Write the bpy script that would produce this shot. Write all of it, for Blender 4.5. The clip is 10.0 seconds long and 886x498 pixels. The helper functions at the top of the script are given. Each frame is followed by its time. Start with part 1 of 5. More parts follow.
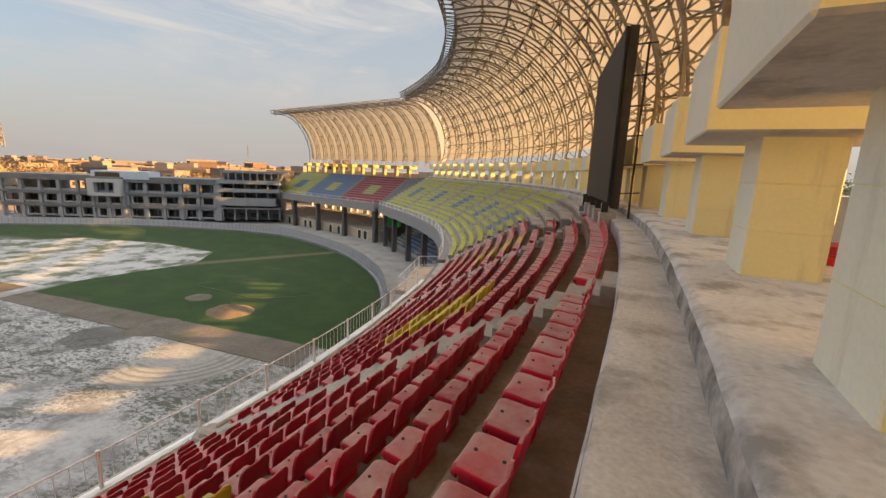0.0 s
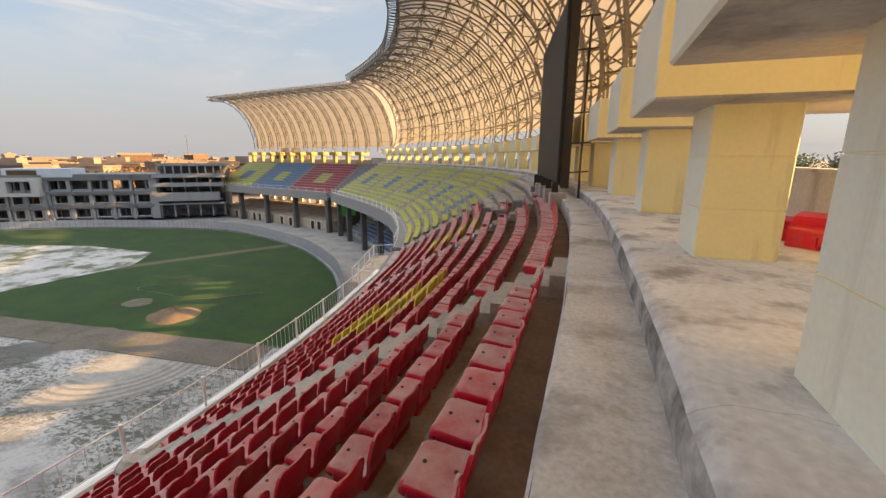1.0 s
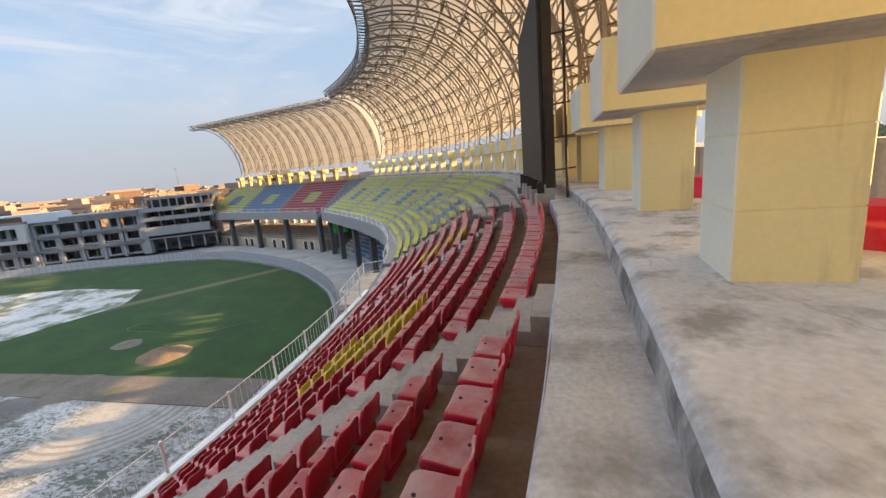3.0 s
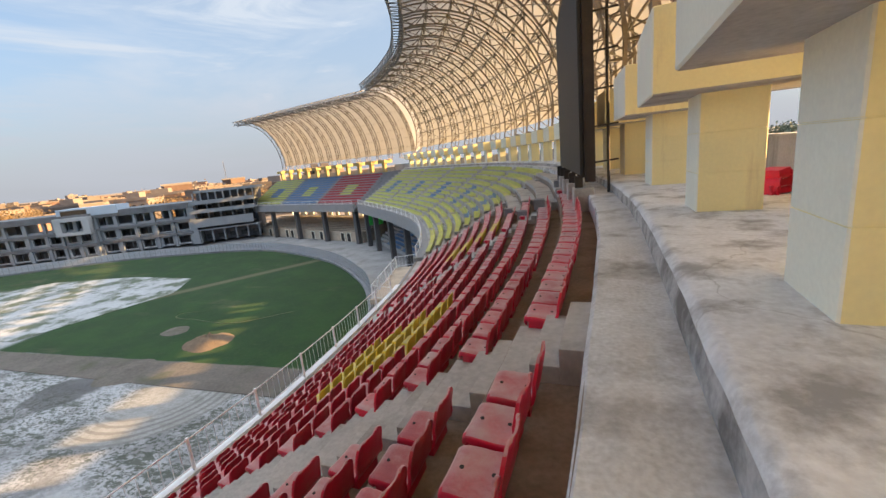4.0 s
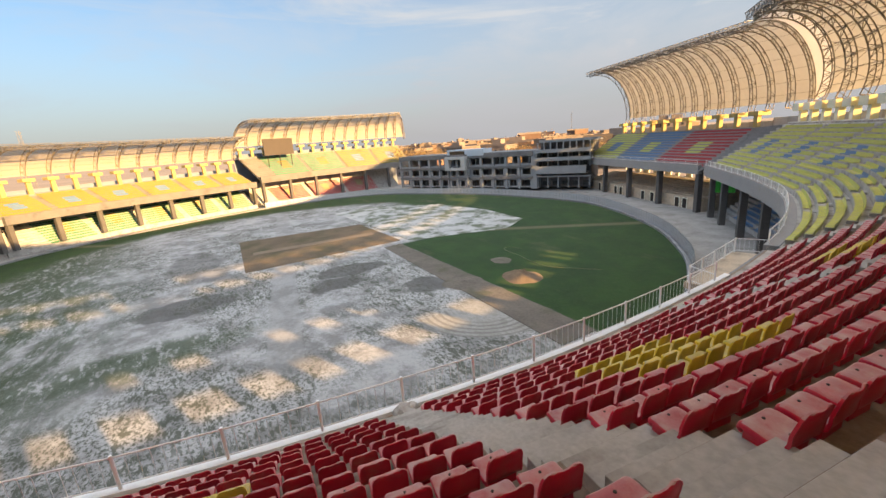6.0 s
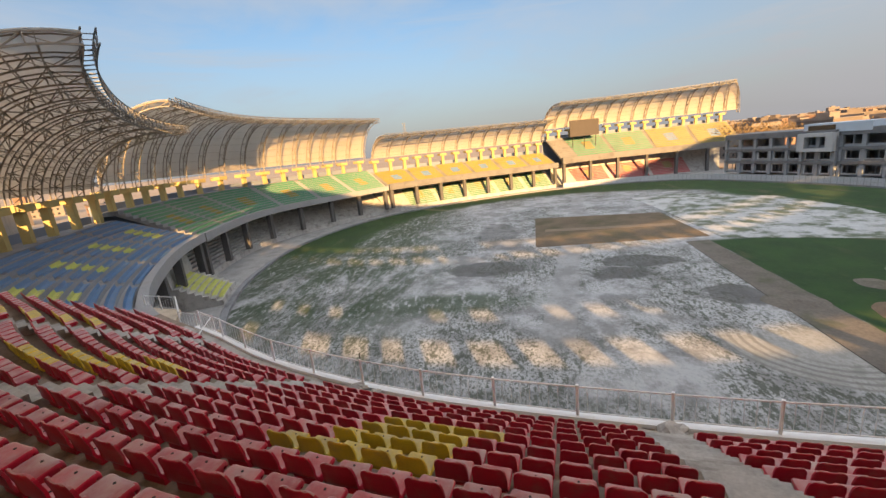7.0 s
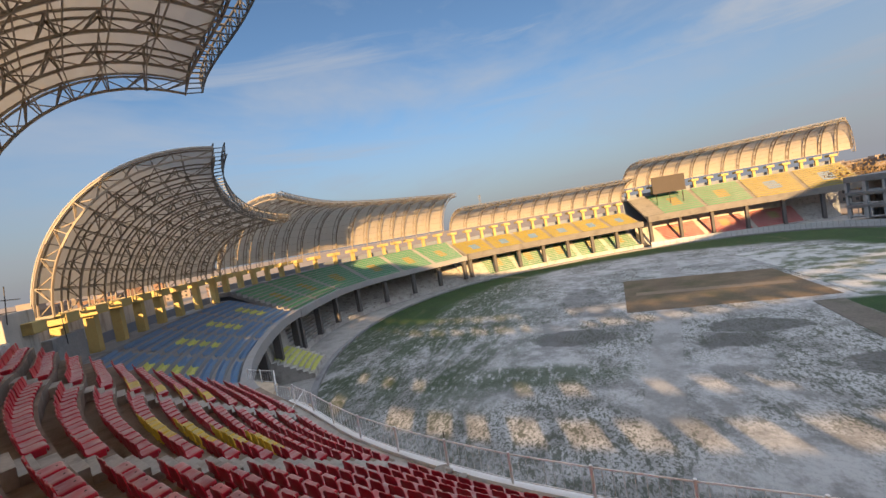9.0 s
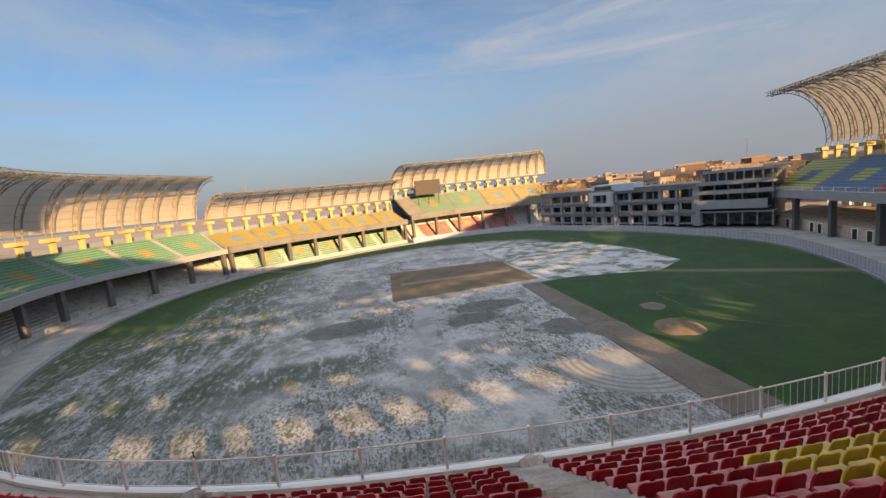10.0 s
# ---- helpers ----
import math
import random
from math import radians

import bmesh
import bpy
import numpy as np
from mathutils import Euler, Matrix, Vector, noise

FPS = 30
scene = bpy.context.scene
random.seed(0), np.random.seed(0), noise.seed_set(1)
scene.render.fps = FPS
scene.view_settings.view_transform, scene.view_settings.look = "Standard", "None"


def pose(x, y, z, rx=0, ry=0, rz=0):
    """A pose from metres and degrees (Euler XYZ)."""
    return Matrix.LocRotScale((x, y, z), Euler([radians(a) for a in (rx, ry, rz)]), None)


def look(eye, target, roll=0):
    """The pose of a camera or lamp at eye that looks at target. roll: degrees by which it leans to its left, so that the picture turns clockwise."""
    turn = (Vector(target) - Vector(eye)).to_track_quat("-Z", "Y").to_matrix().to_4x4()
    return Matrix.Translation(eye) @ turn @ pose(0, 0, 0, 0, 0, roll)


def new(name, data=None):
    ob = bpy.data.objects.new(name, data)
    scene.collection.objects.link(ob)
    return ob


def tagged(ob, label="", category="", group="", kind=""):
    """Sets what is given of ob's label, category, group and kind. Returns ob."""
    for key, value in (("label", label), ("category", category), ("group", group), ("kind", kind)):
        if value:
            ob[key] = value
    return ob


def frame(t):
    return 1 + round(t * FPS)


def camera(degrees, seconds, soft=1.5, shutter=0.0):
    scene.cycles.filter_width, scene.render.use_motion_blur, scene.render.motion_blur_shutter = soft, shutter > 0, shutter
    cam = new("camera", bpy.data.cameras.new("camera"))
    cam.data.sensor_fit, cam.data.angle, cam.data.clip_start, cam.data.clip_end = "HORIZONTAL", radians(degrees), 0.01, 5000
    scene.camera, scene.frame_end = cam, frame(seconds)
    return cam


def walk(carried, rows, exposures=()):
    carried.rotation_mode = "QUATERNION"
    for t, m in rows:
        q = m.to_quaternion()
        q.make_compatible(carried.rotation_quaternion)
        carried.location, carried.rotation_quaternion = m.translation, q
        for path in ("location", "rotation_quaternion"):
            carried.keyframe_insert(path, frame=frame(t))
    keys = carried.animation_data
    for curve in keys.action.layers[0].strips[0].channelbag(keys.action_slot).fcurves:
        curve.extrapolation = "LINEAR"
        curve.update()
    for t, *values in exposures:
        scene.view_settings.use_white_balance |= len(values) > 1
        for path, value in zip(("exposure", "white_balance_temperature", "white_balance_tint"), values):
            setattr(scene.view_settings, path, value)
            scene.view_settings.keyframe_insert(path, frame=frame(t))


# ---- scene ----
cam = camera(94.9, 10.0)
PATH = [
    (0, (2.725, 1.537, 1.113), (2.338, 3.464, 0.741), 2.3),
    (0.5, (2.846, 1.918, 1.107), (2.553, 3.857, 0.715), 1.1),
    (1, (2.958, 2.319, 1.106), (2.77, 4.261, 0.666), 0.3),
    (1.5, (3.122, 2.705, 1.111), (2.991, 4.646, 0.648), -1.1),
    (2, (3.226, 3.144, 1.083), (3.164, 5.092, 0.634), -2.1),
    (2.5, (3.347, 3.52, 1.098), (3.237, 5.475, 0.689), -3.7),
    (4, (3.621, 4.65, 1.142), (3.26, 6.569, 0.71), -5.8),
    (4.5, (3.699, 5.008, 1.17), (3.239, 6.901, 0.719), -6.0),
    (5, (3.758, 5.411, 1.163), (3.12, 7.246, 0.688), -5.9),
    (5.2, (3.794, 5.536, 1.165), (2.965, 7.291, 0.683), -5.9),
    (6.3, (3.870, 5.680, 1.270), (2.073, 6.388, 0.750), -4.34),
    (6.5, (3.900, 5.740, 1.300), (2.013, 6.153, 0.784), -4.69),
    (7, (3.960, 5.820, 1.340), (2.027, 5.625, 0.865), -5.97),
    (7.5, (4.000, 5.860, 1.390), (2.132, 5.267, 0.992), -7.16),
    (8, (4.020, 5.870, 1.440), (2.212, 5.060, 1.166), -8.13),
    (8.5, (4.020, 5.870, 1.480), (2.191, 5.071, 1.348), -9.28),
    (9, (3.980, 5.850, 1.470), (2.055, 5.315, 1.376), -9.92),
    (9.5, (3.940, 5.840, 1.410), (1.948, 5.795, 1.239), -8.34),
    (10, (3.900, 5.830, 1.340), (1.991, 6.358, 1.062), -6.12),
]
walk(cam, [(t, look(eye, target, roll)) for t, eye, target, roll in PATH], [(0.0, 3.32, 6950, 10), (1.0, 3.45, 6550, 9), (2.2, 3.54, 5750, 8), (5.0, 3.46, 5900, 6), (6.5, 3.3, 6400, 9), (8.0, 2.9, 5850, 9), (10.0, 2.86, 5800, 9)])

# ---- light ----
SUN_TO = Vector((0.965, 0.26, 0.0)).normalized()
SUN_EL = radians(13.8)
sun_dir = Vector((SUN_TO.x * math.cos(SUN_EL), SUN_TO.y * math.cos(SUN_EL), math.sin(SUN_EL)))
sun = new("sun", bpy.data.lights.new("sun", "SUN"))
sun.data.energy, sun.data.angle, sun.data.color = 1.85, radians(0.7), (1.0, 0.56, 0.20)
sun.matrix_world = look((0, 0, 60), Vector((0, 0, 60)) - sun_dir)

world = bpy.data.worlds.new("sky")
scene.world = world
world.use_nodes = True
wt = world.node_tree
for n_ in list(wt.nodes):
    wt.nodes.remove(n_)
w_out = wt.nodes.new("ShaderNodeOutputWorld")
w_bg = wt.nodes.new("ShaderNodeBackground")
w_sky = wt.nodes.new("ShaderNodeTexSky")
w_sky.sky_type, w_sky.sun_disc = "NISHITA", False
w_sky.sun_elevation, w_sky.sun_rotation = radians(20.0), math.atan2(SUN_TO.x, SUN_TO.y)
w_sky.air_density, w_sky.dust_density, w_sky.ozone_density = 1.0, 1.6, 1.6
w_geo = wt.nodes.new("ShaderNodeTexCoord")
w_map = wt.nodes.new("ShaderNodeMapping")
w_map.inputs["Scale"].default_value = (1.0, 1.6, 4.2)
w_map.inputs["Rotation"].default_value = (0.0, 0.12, 0.5)
w_noise = wt.nodes.new("ShaderNodeTexNoise")
w_noise.inputs["Scale"].default_value, w_noise.inputs["Detail"].default_value = 1.3, 7.0
w_noise.inputs["Roughness"].default_value = 0.58
w_noise.inputs["Distortion"].default_value = 0.4
w_ramp = wt.nodes.new("ShaderNodeValToRGB")
w_ramp.color_ramp.elements[0].position, w_ramp.color_ramp.elements[1].position = 0.48, 0.80
w_ramp.color_ramp.elements[1].color = (0.85, 0.85, 0.85, 1)
w_mix = wt.nodes.new("ShaderNodeMixRGB")
w_mix.inputs["Color2"].default_value = (4.35, 4.4, 4.55, 1)
w_bg.inputs["Strength"].default_value = 0.0155
wt.links.new(w_geo.outputs["Generated"], w_map.inputs["Vector"])
wt.links.new(w_map.outputs["Vector"], w_noise.inputs["Vector"])
wt.links.new(w_noise.outputs["Fac"], w_ramp.inputs["Fac"])
# the cloud veil thickens towards the north
w_sepn = wt.nodes.new("ShaderNodeSeparateXYZ")
w_veil = wt.nodes.new("ShaderNodeMapRange")
w_veil.interpolation_type = "SMOOTHSTEP"
w_veil.inputs["From Min"].default_value, w_veil.inputs["From Max"].default_value = 0.05, 0.85
w_veil.inputs["To Max"].default_value = 0.5
w_add = wt.nodes.new("ShaderNodeMath")
w_add.use_clamp = True
wt.links.new(w_geo.outputs["Generated"], w_sepn.inputs[0])
wt.links.new(w_sepn.outputs["Y"], w_veil.inputs["Value"])
w_map2 = wt.nodes.new("ShaderNodeMapping")
w_map2.inputs["Scale"].default_value = (1.6, 0.55, 7.0)
w_map2.inputs["Rotation"].default_value = (0.10, -0.16, 0.35)
w_noise2 = wt.nodes.new("ShaderNodeTexNoise")
w_noise2.inputs["Scale"].default_value, w_noise2.inputs["Detail"].default_value = 1.5, 9.0
w_noise2.inputs["Roughness"].default_value, w_noise2.inputs["Distortion"].default_value = 0.62, 0.6
w_wisp = wt.nodes.new("ShaderNodeMapRange")
w_wisp.interpolation_type = "SMOOTHSTEP"
w_wisp.inputs["From Min"].default_value, w_wisp.inputs["From Max"].default_value = 0.50, 0.74
w_wisp.inputs["To Max"].default_value = 0.75
w_max = wt.nodes.new("ShaderNodeMath")
w_max.operation = "MAXIMUM"
wt.links.new(w_geo.outputs["Generated"], w_map2.inputs["Vector"])
wt.links.new(w_map2.outputs["Vector"], w_noise2.inputs["Vector"])
wt.links.new(w_noise2.outputs["Fac"], w_wisp.inputs["Value"])
wt.links.new(w_ramp.outputs["Color"], w_max.inputs[0])
wt.links.new(w_wisp.outputs["Result"], w_max.inputs[1])
wt.links.new(w_max.outputs[0], w_add.inputs[0])
wt.links.new(w_veil.outputs["Result"], w_add.inputs[1])
wt.links.new(w_add.outputs[0], w_mix.inputs["Fac"])
w_tint = wt.nodes.new("ShaderNodeMixRGB")
w_tint.blend_type = "MULTIPLY"
w_tint.inputs["Fac"].default_value = 1.0
w_tint.inputs["Color2"].default_value = (1.05, 1.09, 1.09, 1)
wt.links.new(w_sky.outputs["Color"], w_tint.inputs["Color1"])
wt.links.new(w_tint.outputs["Color"], w_mix.inputs["Color1"])
w_sep = wt.nodes.new("ShaderNodeSeparateXYZ")
w_top = wt.nodes.new("ShaderNodeMapRange")
w_top.interpolation_type = "SMOOTHSTEP"
w_top.inputs["From Min"].default_value, w_top.inputs["From Max"].default_value = 0.52, 0.85
w_mix3 = wt.nodes.new("ShaderNodeMixRGB")
w_mix3.inputs["Color2"].default_value = (13.0, 12.9, 13.0, 1)
w_hz = wt.nodes.new("ShaderNodeMapRange")
w_hz.interpolation_type = "SMOOTHSTEP"
w_hz.inputs["From Min"].default_value, w_hz.inputs["From Max"].default_value = 0.30, -0.02
w_hz.inputs["To Max"].default_value = 0.85
w_mix2 = wt.nodes.new("ShaderNodeMixRGB")
w_mix2.inputs["Color2"].default_value = (3.1, 2.9, 2.9, 1)
wt.links.new(w_geo.outputs["Generated"], w_sep.inputs[0])
wt.links.new(w_sep.outputs["Z"], w_hz.inputs["Value"])
wt.links.new(w_hz.outputs["Result"], w_mix2.inputs["Fac"])
wt.links.new(w_sep.outputs["Z"], w_top.inputs["Value"])
wt.links.new(w_top.outputs["Result"], w_mix3.inputs["Fac"])
wt.links.new(w_mix.outputs["Color"], w_mix3.inputs["Color1"])
wt.links.new(w_mix3.outputs["Color"], w_mix2.inputs["Color1"])
wt.links.new(w_mix2.outputs["Color"], w_bg.inputs["Color"])
wt.links.new(w_bg.outputs["Background"], w_out.inputs["Surface"])


# ---- materials ----
def material(name, colour, rough=0.8, metal=0.0, var=0.25, scale=1.5, fine=30.0, bump=0.15, stain=None, stain_scale=0.35, stain_lo=0.52, stain_hi=0.7, streak=False, rand=0.0):
    m = bpy.data.materials.new(name)
    m.use_nodes = True
    t, b = m.node_tree, m.node_tree.nodes["Principled BSDF"]
    b.inputs["Roughness"].default_value, b.inputs["Metallic"].default_value = rough, metal
    pos = t.nodes.new("ShaderNodeNewGeometry")
    vec = pos.outputs["Position"]
    if streak:
        mp = t.nodes.new("ShaderNodeMapping")
        mp.inputs["Scale"].default_value = (1.0, 1.0, 0.12)
        t.links.new(vec, mp.inputs["Vector"])
        svec = mp.outputs["Vector"]
    else:
        svec = vec
    big = t.nodes.new("ShaderNodeTexNoise")
    big.inputs["Scale"].default_value, big.inputs["Detail"].default_value = scale, 5.0
    t.links.new(vec, big.inputs["Vector"])
    small = t.nodes.new("ShaderNodeTexNoise")
    small.inputs["Scale"].default_value, small.inputs["Detail"].default_value = fine, 4.0
    t.links.new(vec, small.inputs["Vector"])
    add = t.nodes.new("ShaderNodeMath")
    add.operation = "ADD"
    t.links.new(big.outputs["Fac"], add.inputs[0])
    t.links.new(small.outputs["Fac"], add.inputs[1])
    mr = t.nodes.new("ShaderNodeMapRange")
    mr.inputs["From Min"].default_value, mr.inputs["From Max"].default_value = 0.6, 1.4
    mr.inputs["To Min"].default_value, mr.inputs["To Max"].default_value = 1 - var, 1 + var
    t.links.new(add.outputs[0], mr.inputs["Value"])
    last = mr.outputs["Result"]
    if rand:
        oi = t.nodes.new("ShaderNodeObjectInfo")
        mr2 = t.nodes.new("ShaderNodeMapRange")
        mr2.inputs["To Min"].default_value, mr2.inputs["To Max"].default_value = 1 - rand, 1 + rand
        t.links.new(oi.outputs["Random"], mr2.inputs["Value"])
        mu = t.nodes.new("ShaderNodeMath")
        mu.operation = "MULTIPLY"
        t.links.new(last, mu.inputs[0])
        t.links.new(mr2.outputs["Result"], mu.inputs[1])
        last = mu.outputs[0]
    col = t.nodes.new("ShaderNodeVectorMath")
    col.operation = "SCALE"
    col.inputs[0].default_value = colour
    t.links.new(last, col.inputs["Scale"])
    out = col.outputs["Vector"]
    if stain:
        sn = t.nodes.new("ShaderNodeTexNoise")
        sn.inputs["Scale"].default_value, sn.inputs["Detail"].default_value = stain_scale, 8.0
        sn.inputs["Roughness"].default_value = 0.65
        t.links.new(svec, sn.inputs["Vector"])
        rp = t.nodes.new("ShaderNodeMapRange")
        rp.inputs["From Min"].default_value, rp.inputs["From Max"].default_value = stain_lo, stain_hi
        t.links.new(sn.outputs["Fac"], rp.inputs["Value"])
        mx = t.nodes.new("ShaderNodeMixRGB")
        mx.inputs["Color2"].default_value = (*stain, 1)
        t.links.new(rp.outputs["Result"], mx.inputs["Fac"])
        t.links.new(out, mx.inputs["Color1"])
        out = mx.outputs["Color"]
    t.links.new(out, b.inputs["Base Color"])
    if bump:
        bp = t.nodes.new("ShaderNodeBump")
        bp.inputs["Strength"].default_value, bp.inputs["Distance"].default_value = bump, 0.02
        t.links.new(add.outputs[0], bp.inputs["Height"])
        t.links.new(bp.outputs["Normal"], b.inputs["Normal"])
    return m


# concrete copy darkened to tame the direct sun on the far stands
FARCON = material("sun_toned_far_concrete", (0.17, 0.165, 0.16), 0.9, var=0.2, scale=0.4, fine=5, bump=0.2, stain=(0.11, 0.105, 0.10), stain_scale=0.3)
CONCRETE = material("concrete", (0.44, 0.43, 0.415), 0.9, var=0.22, scale=0.9, fine=14, bump=0.3, stain=(0.2, 0.185, 0.165), stain_scale=0.8, stain_lo=0.5, stain_hi=0.72)
# slab edge: dirt, plus a darker tone for the shade on its face
RISER = material("dirty_shaded_slab_edge", (0.46, 0.455, 0.45), 0.95, var=0.3, scale=3.0, fine=18, bump=0.5, stain=(0.18, 0.175, 0.17), stain_scale=2.2, stain_lo=0.42, stain_hi=0.62)
SLAB = material("trowelled_slab", (0.74, 0.76, 0.785), 0.85, var=0.2, scale=1.6, fine=16, bump=0.45, stain=(0.36, 0.365, 0.37), stain_scale=1.5, stain_lo=0.50, stain_hi=0.64, streak=False)
# hairline cracks in the screed
_t = SLAB.node_tree
_b = _t.nodes["Principled BSDF"]
_v = _t.nodes.new("ShaderNodeTexVoronoi")
_v.feature = "DISTANCE_TO_EDGE"
_v.inputs["Scale"].default_value = 0.42
_g = _t.nodes.new("ShaderNodeNewGeometry")
_n = _t.nodes.new("ShaderNodeTexNoise")
_n.inputs["Scale"].default_value, _n.inputs["Detail"].default_value = 2.5, 5.0
_a = _t.nodes.new("ShaderNodeVectorMath")
_a.operation = "MULTIPLY_ADD"
_a.inputs[1].default_value = (0.35, 0.35, 0.0)
_t.links.new(_g.outputs["Position"], _n.inputs["Vector"])
_t.links.new(_n.outputs["Color"], _a.inputs[0])
_t.links.new(_g.outputs["Position"], _a.inputs[2])
_t.links.new(_a.outputs[0], _v.inputs["Vector"])
_r = _t.nodes.new("ShaderNodeMapRange")
_r.inputs["From Min"].default_value, _r.inputs["From Max"].default_value = 0.003, 0.001
_r.inputs["To Max"].default_value = 0.3
_t.links.new(_v.outputs["Distance"], _r.inputs["Value"])
_c = _t.nodes.new("ShaderNodeMixRGB")
_c.inputs["Color2"].default_value = (0.16, 0.155, 0.15, 1)
_t.links.new(_r.outputs["Result"], _c.inputs["Fac"])
_t.links.new(_b.inputs["Base Color"].links[0].from_socket, _c.inputs["Color1"])
_t.links.new(_c.outputs["Color"], _b.inputs["Base Color"])
AISLE = material("dusty_aisle", (0.62, 0.635, 0.65), 0.92, var=0.26, scale=1.8, fine=26, bump=0.45, stain=(0.29, 0.285, 0.275), stain_scale=1.3, stain_lo=0.47, stain_hi=0.66)
DIRTY = material("dusty_tread", (0.26, 0.21, 0.17), 0.95, var=0.3, scale=1.2, fine=20, bump=0.3, stain=(0.16, 0.115, 0.085), stain_scale=1.5, stain_lo=0.5, stain_hi=0.7)
DARKCON = material("grey_concrete", (0.23, 0.235, 0.25), 0.9, var=0.2, scale=0.4, fine=5, bump=0.2, stain=(0.13, 0.13, 0.14), stain_scale=0.3)
LIGHTCON = material("pale_concrete", (0.30, 0.30, 0.31), 0.9, var=0.15, scale=0.4, fine=5, bump=0.2, stain=(0.28, 0.27, 0.26), stain_scale=0.4)
YELLOWWALL = material("yellow_paint", (0.94, 0.85, 0.47), 0.75, var=0.05, scale=0.8, fine=25, bump=0.05, stain=(0.52, 0.40, 0.22), stain_scale=2.2, stain_lo=0.56, stain_hi=0.84, streak=True)
# copy of the yellow paint, darkened against the sun on far columns
TONEDYELLOW = material("sun_toned_yellow_paint", (0.47, 0.37, 0.15), 0.8, var=0.08, scale=0.6, fine=8, bump=0.05, stain=(0.42, 0.29, 0.11), stain_scale=1.2, stain_lo=0.55, stain_hi=0.8)
CREAMWALL = material("cream_paint", (0.90, 0.89, 0.75), 0.75, var=0.06, scale=0.8, fine=25, bump=0.08, stain=(0.62, 0.57, 0.42), stain_scale=2.5, stain_lo=0.6, stain_hi=0.85, streak=True)
RAWWALL = material("bare_render", (0.47, 0.455, 0.435), 0.92, var=0.2, scale=0.9, fine=22, bump=0.2, stain=(0.2, 0.18, 0.155), stain_scale=0.9, streak=True)
RED = material("red_plastic", (0.55, 0.010, 0.045), 0.38, var=0.12, scale=3, fine=40, bump=0.03, stain=(0.40, 0.13, 0.13), stain_scale=2.6, stain_lo=0.52, stain_hi=0.85, rand=0.18)
DUSTRED = material("dusty_red_plastic", (0.47, 0.13, 0.15), 0.7, var=0.15, scale=4, fine=50, bump=0.03, stain=(0.54, 0.39, 0.38), stain_scale=2.2, stain_lo=0.40, stain_hi=0.66, rand=0.2)
# the dust brightens at grazing view
DUSTRED.node_tree.nodes["Principled BSDF"].inputs["Sheen Weight"].default_value = 0.5
DUSTRED.node_tree.nodes["Principled BSDF"].inputs["Sheen Roughness"].default_value = 0.4
YSEAT = material("yellow_plastic", (0.80, 0.60, 0.04), 0.45, var=0.12, scale=3, fine=40, bump=0.03, stain=(0.52, 0.42, 0.16), stain_scale=2.6, stain_lo=0.5, stain_hi=0.85, rand=0.12)
LIMESEAT = material("lime_plastic", (0.50, 0.53, 0.12), 0.5, var=0.15, scale=1, fine=20, bump=0.0, stain=(0.44, 0.42, 0.2), stain_scale=1.2)
BLUESEAT = material("blue_plastic", (0.095, 0.20, 0.38), 0.5, var=0.2, scale=1, fine=20, bump=0.0, stain=(0.14, 0.22, 0.33), stain_scale=1.2)
GOLDSEAT = material("faded_yellow_plastic", (0.24, 0.20, 0.012), 0.55, var=0.15, scale=1, fine=20, bump=0.0, stain=(0.22, 0.165, 0.03), stain_scale=1.2)
GREENSEAT = material("green_plastic", (0.06, 0.22, 0.115), 0.5, var=0.2, scale=1, fine=20, bump=0.0, stain=(0.10, 0.21, 0.12), stain_scale=1.2)
REDSEAT = material("far_red_plastic", (0.36, 0.032, 0.04), 0.5, var=0.2, scale=1, fine=20, bump=0.0)
STEEL = material("painted_steel", (0.26, 0.225, 0.185), 0.55, 0.0, var=0.2, scale=1.2, fine=12, bump=0.05, stain=(0.2, 0.13, 0.08), stain_scale=1.0, stain_lo=0.58, stain_hi=0.75)
EDGESTEEL = material("grey_edge_steel", (0.14, 0.135, 0.13), 0.5, 0.3, var=0.2, scale=1.2, fine=12, bump=0.05)
SHEET = material("roof_sheet", (0.60, 0.54, 0.45), 0.7, var=0.1, scale=0.25, fine=2.0, bump=0.05, stain=(0.48, 0.42, 0.33), stain_scale=0.25, stain_lo=0.5, stain_hi=0.8)
# the roof skin lets part of the light through
_t = SHEET.node_tree
_tr = _t.nodes.new("ShaderNodeBsdfTranslucent")
_tr.inputs["Color"].default_value = (0.70, 0.71, 0.72, 1)
_mx = _t.nodes.new("ShaderNodeMixShader")
_mx.inputs["Fac"].default_value = 0.45
_t.links.new(_t.nodes["Principled BSDF"].outputs["BSDF"], _mx.inputs[1])
_t.links.new(_tr.outputs["BSDF"], _mx.inputs[2])
_t.links.new(_mx.outputs["Shader"], _t.nodes["Material Output"].inputs["Surface"])
WHITE = material("white_enamel", (0.86, 0.88, 0.90), 0.55, var=0.06, scale=3, fine=30, bump=0.02, stain=(0.62, 0.58, 0.52), stain_scale=6.0, stain_lo=0.62, stain_hi=0.8)
BLACK = material("black_panel", (0.015, 0.015, 0.016), 0.6, var=0.2, scale=2, fine=20, bump=0.03)
IRON = material("dark_iron", (0.035, 0.03, 0.028), 0.6, 0.2, var=0.3, scale=3, fine=25, bump=0.05, stain=(0.055, 0.04, 0.03), stain_scale=4.0)
# dark tone puts the shade of unlit rooms into their walls
SHADEROOM = material("unlit_room_tone", (0.10, 0.10, 0.105), 0.8, var=0.3, scale=0.5, fine=4, bump=0.0)
GLASS = material("window_glass", (0.03, 0.035, 0.04), 0.12, var=0.2, scale=0.5, fine=3, bump=0.0)
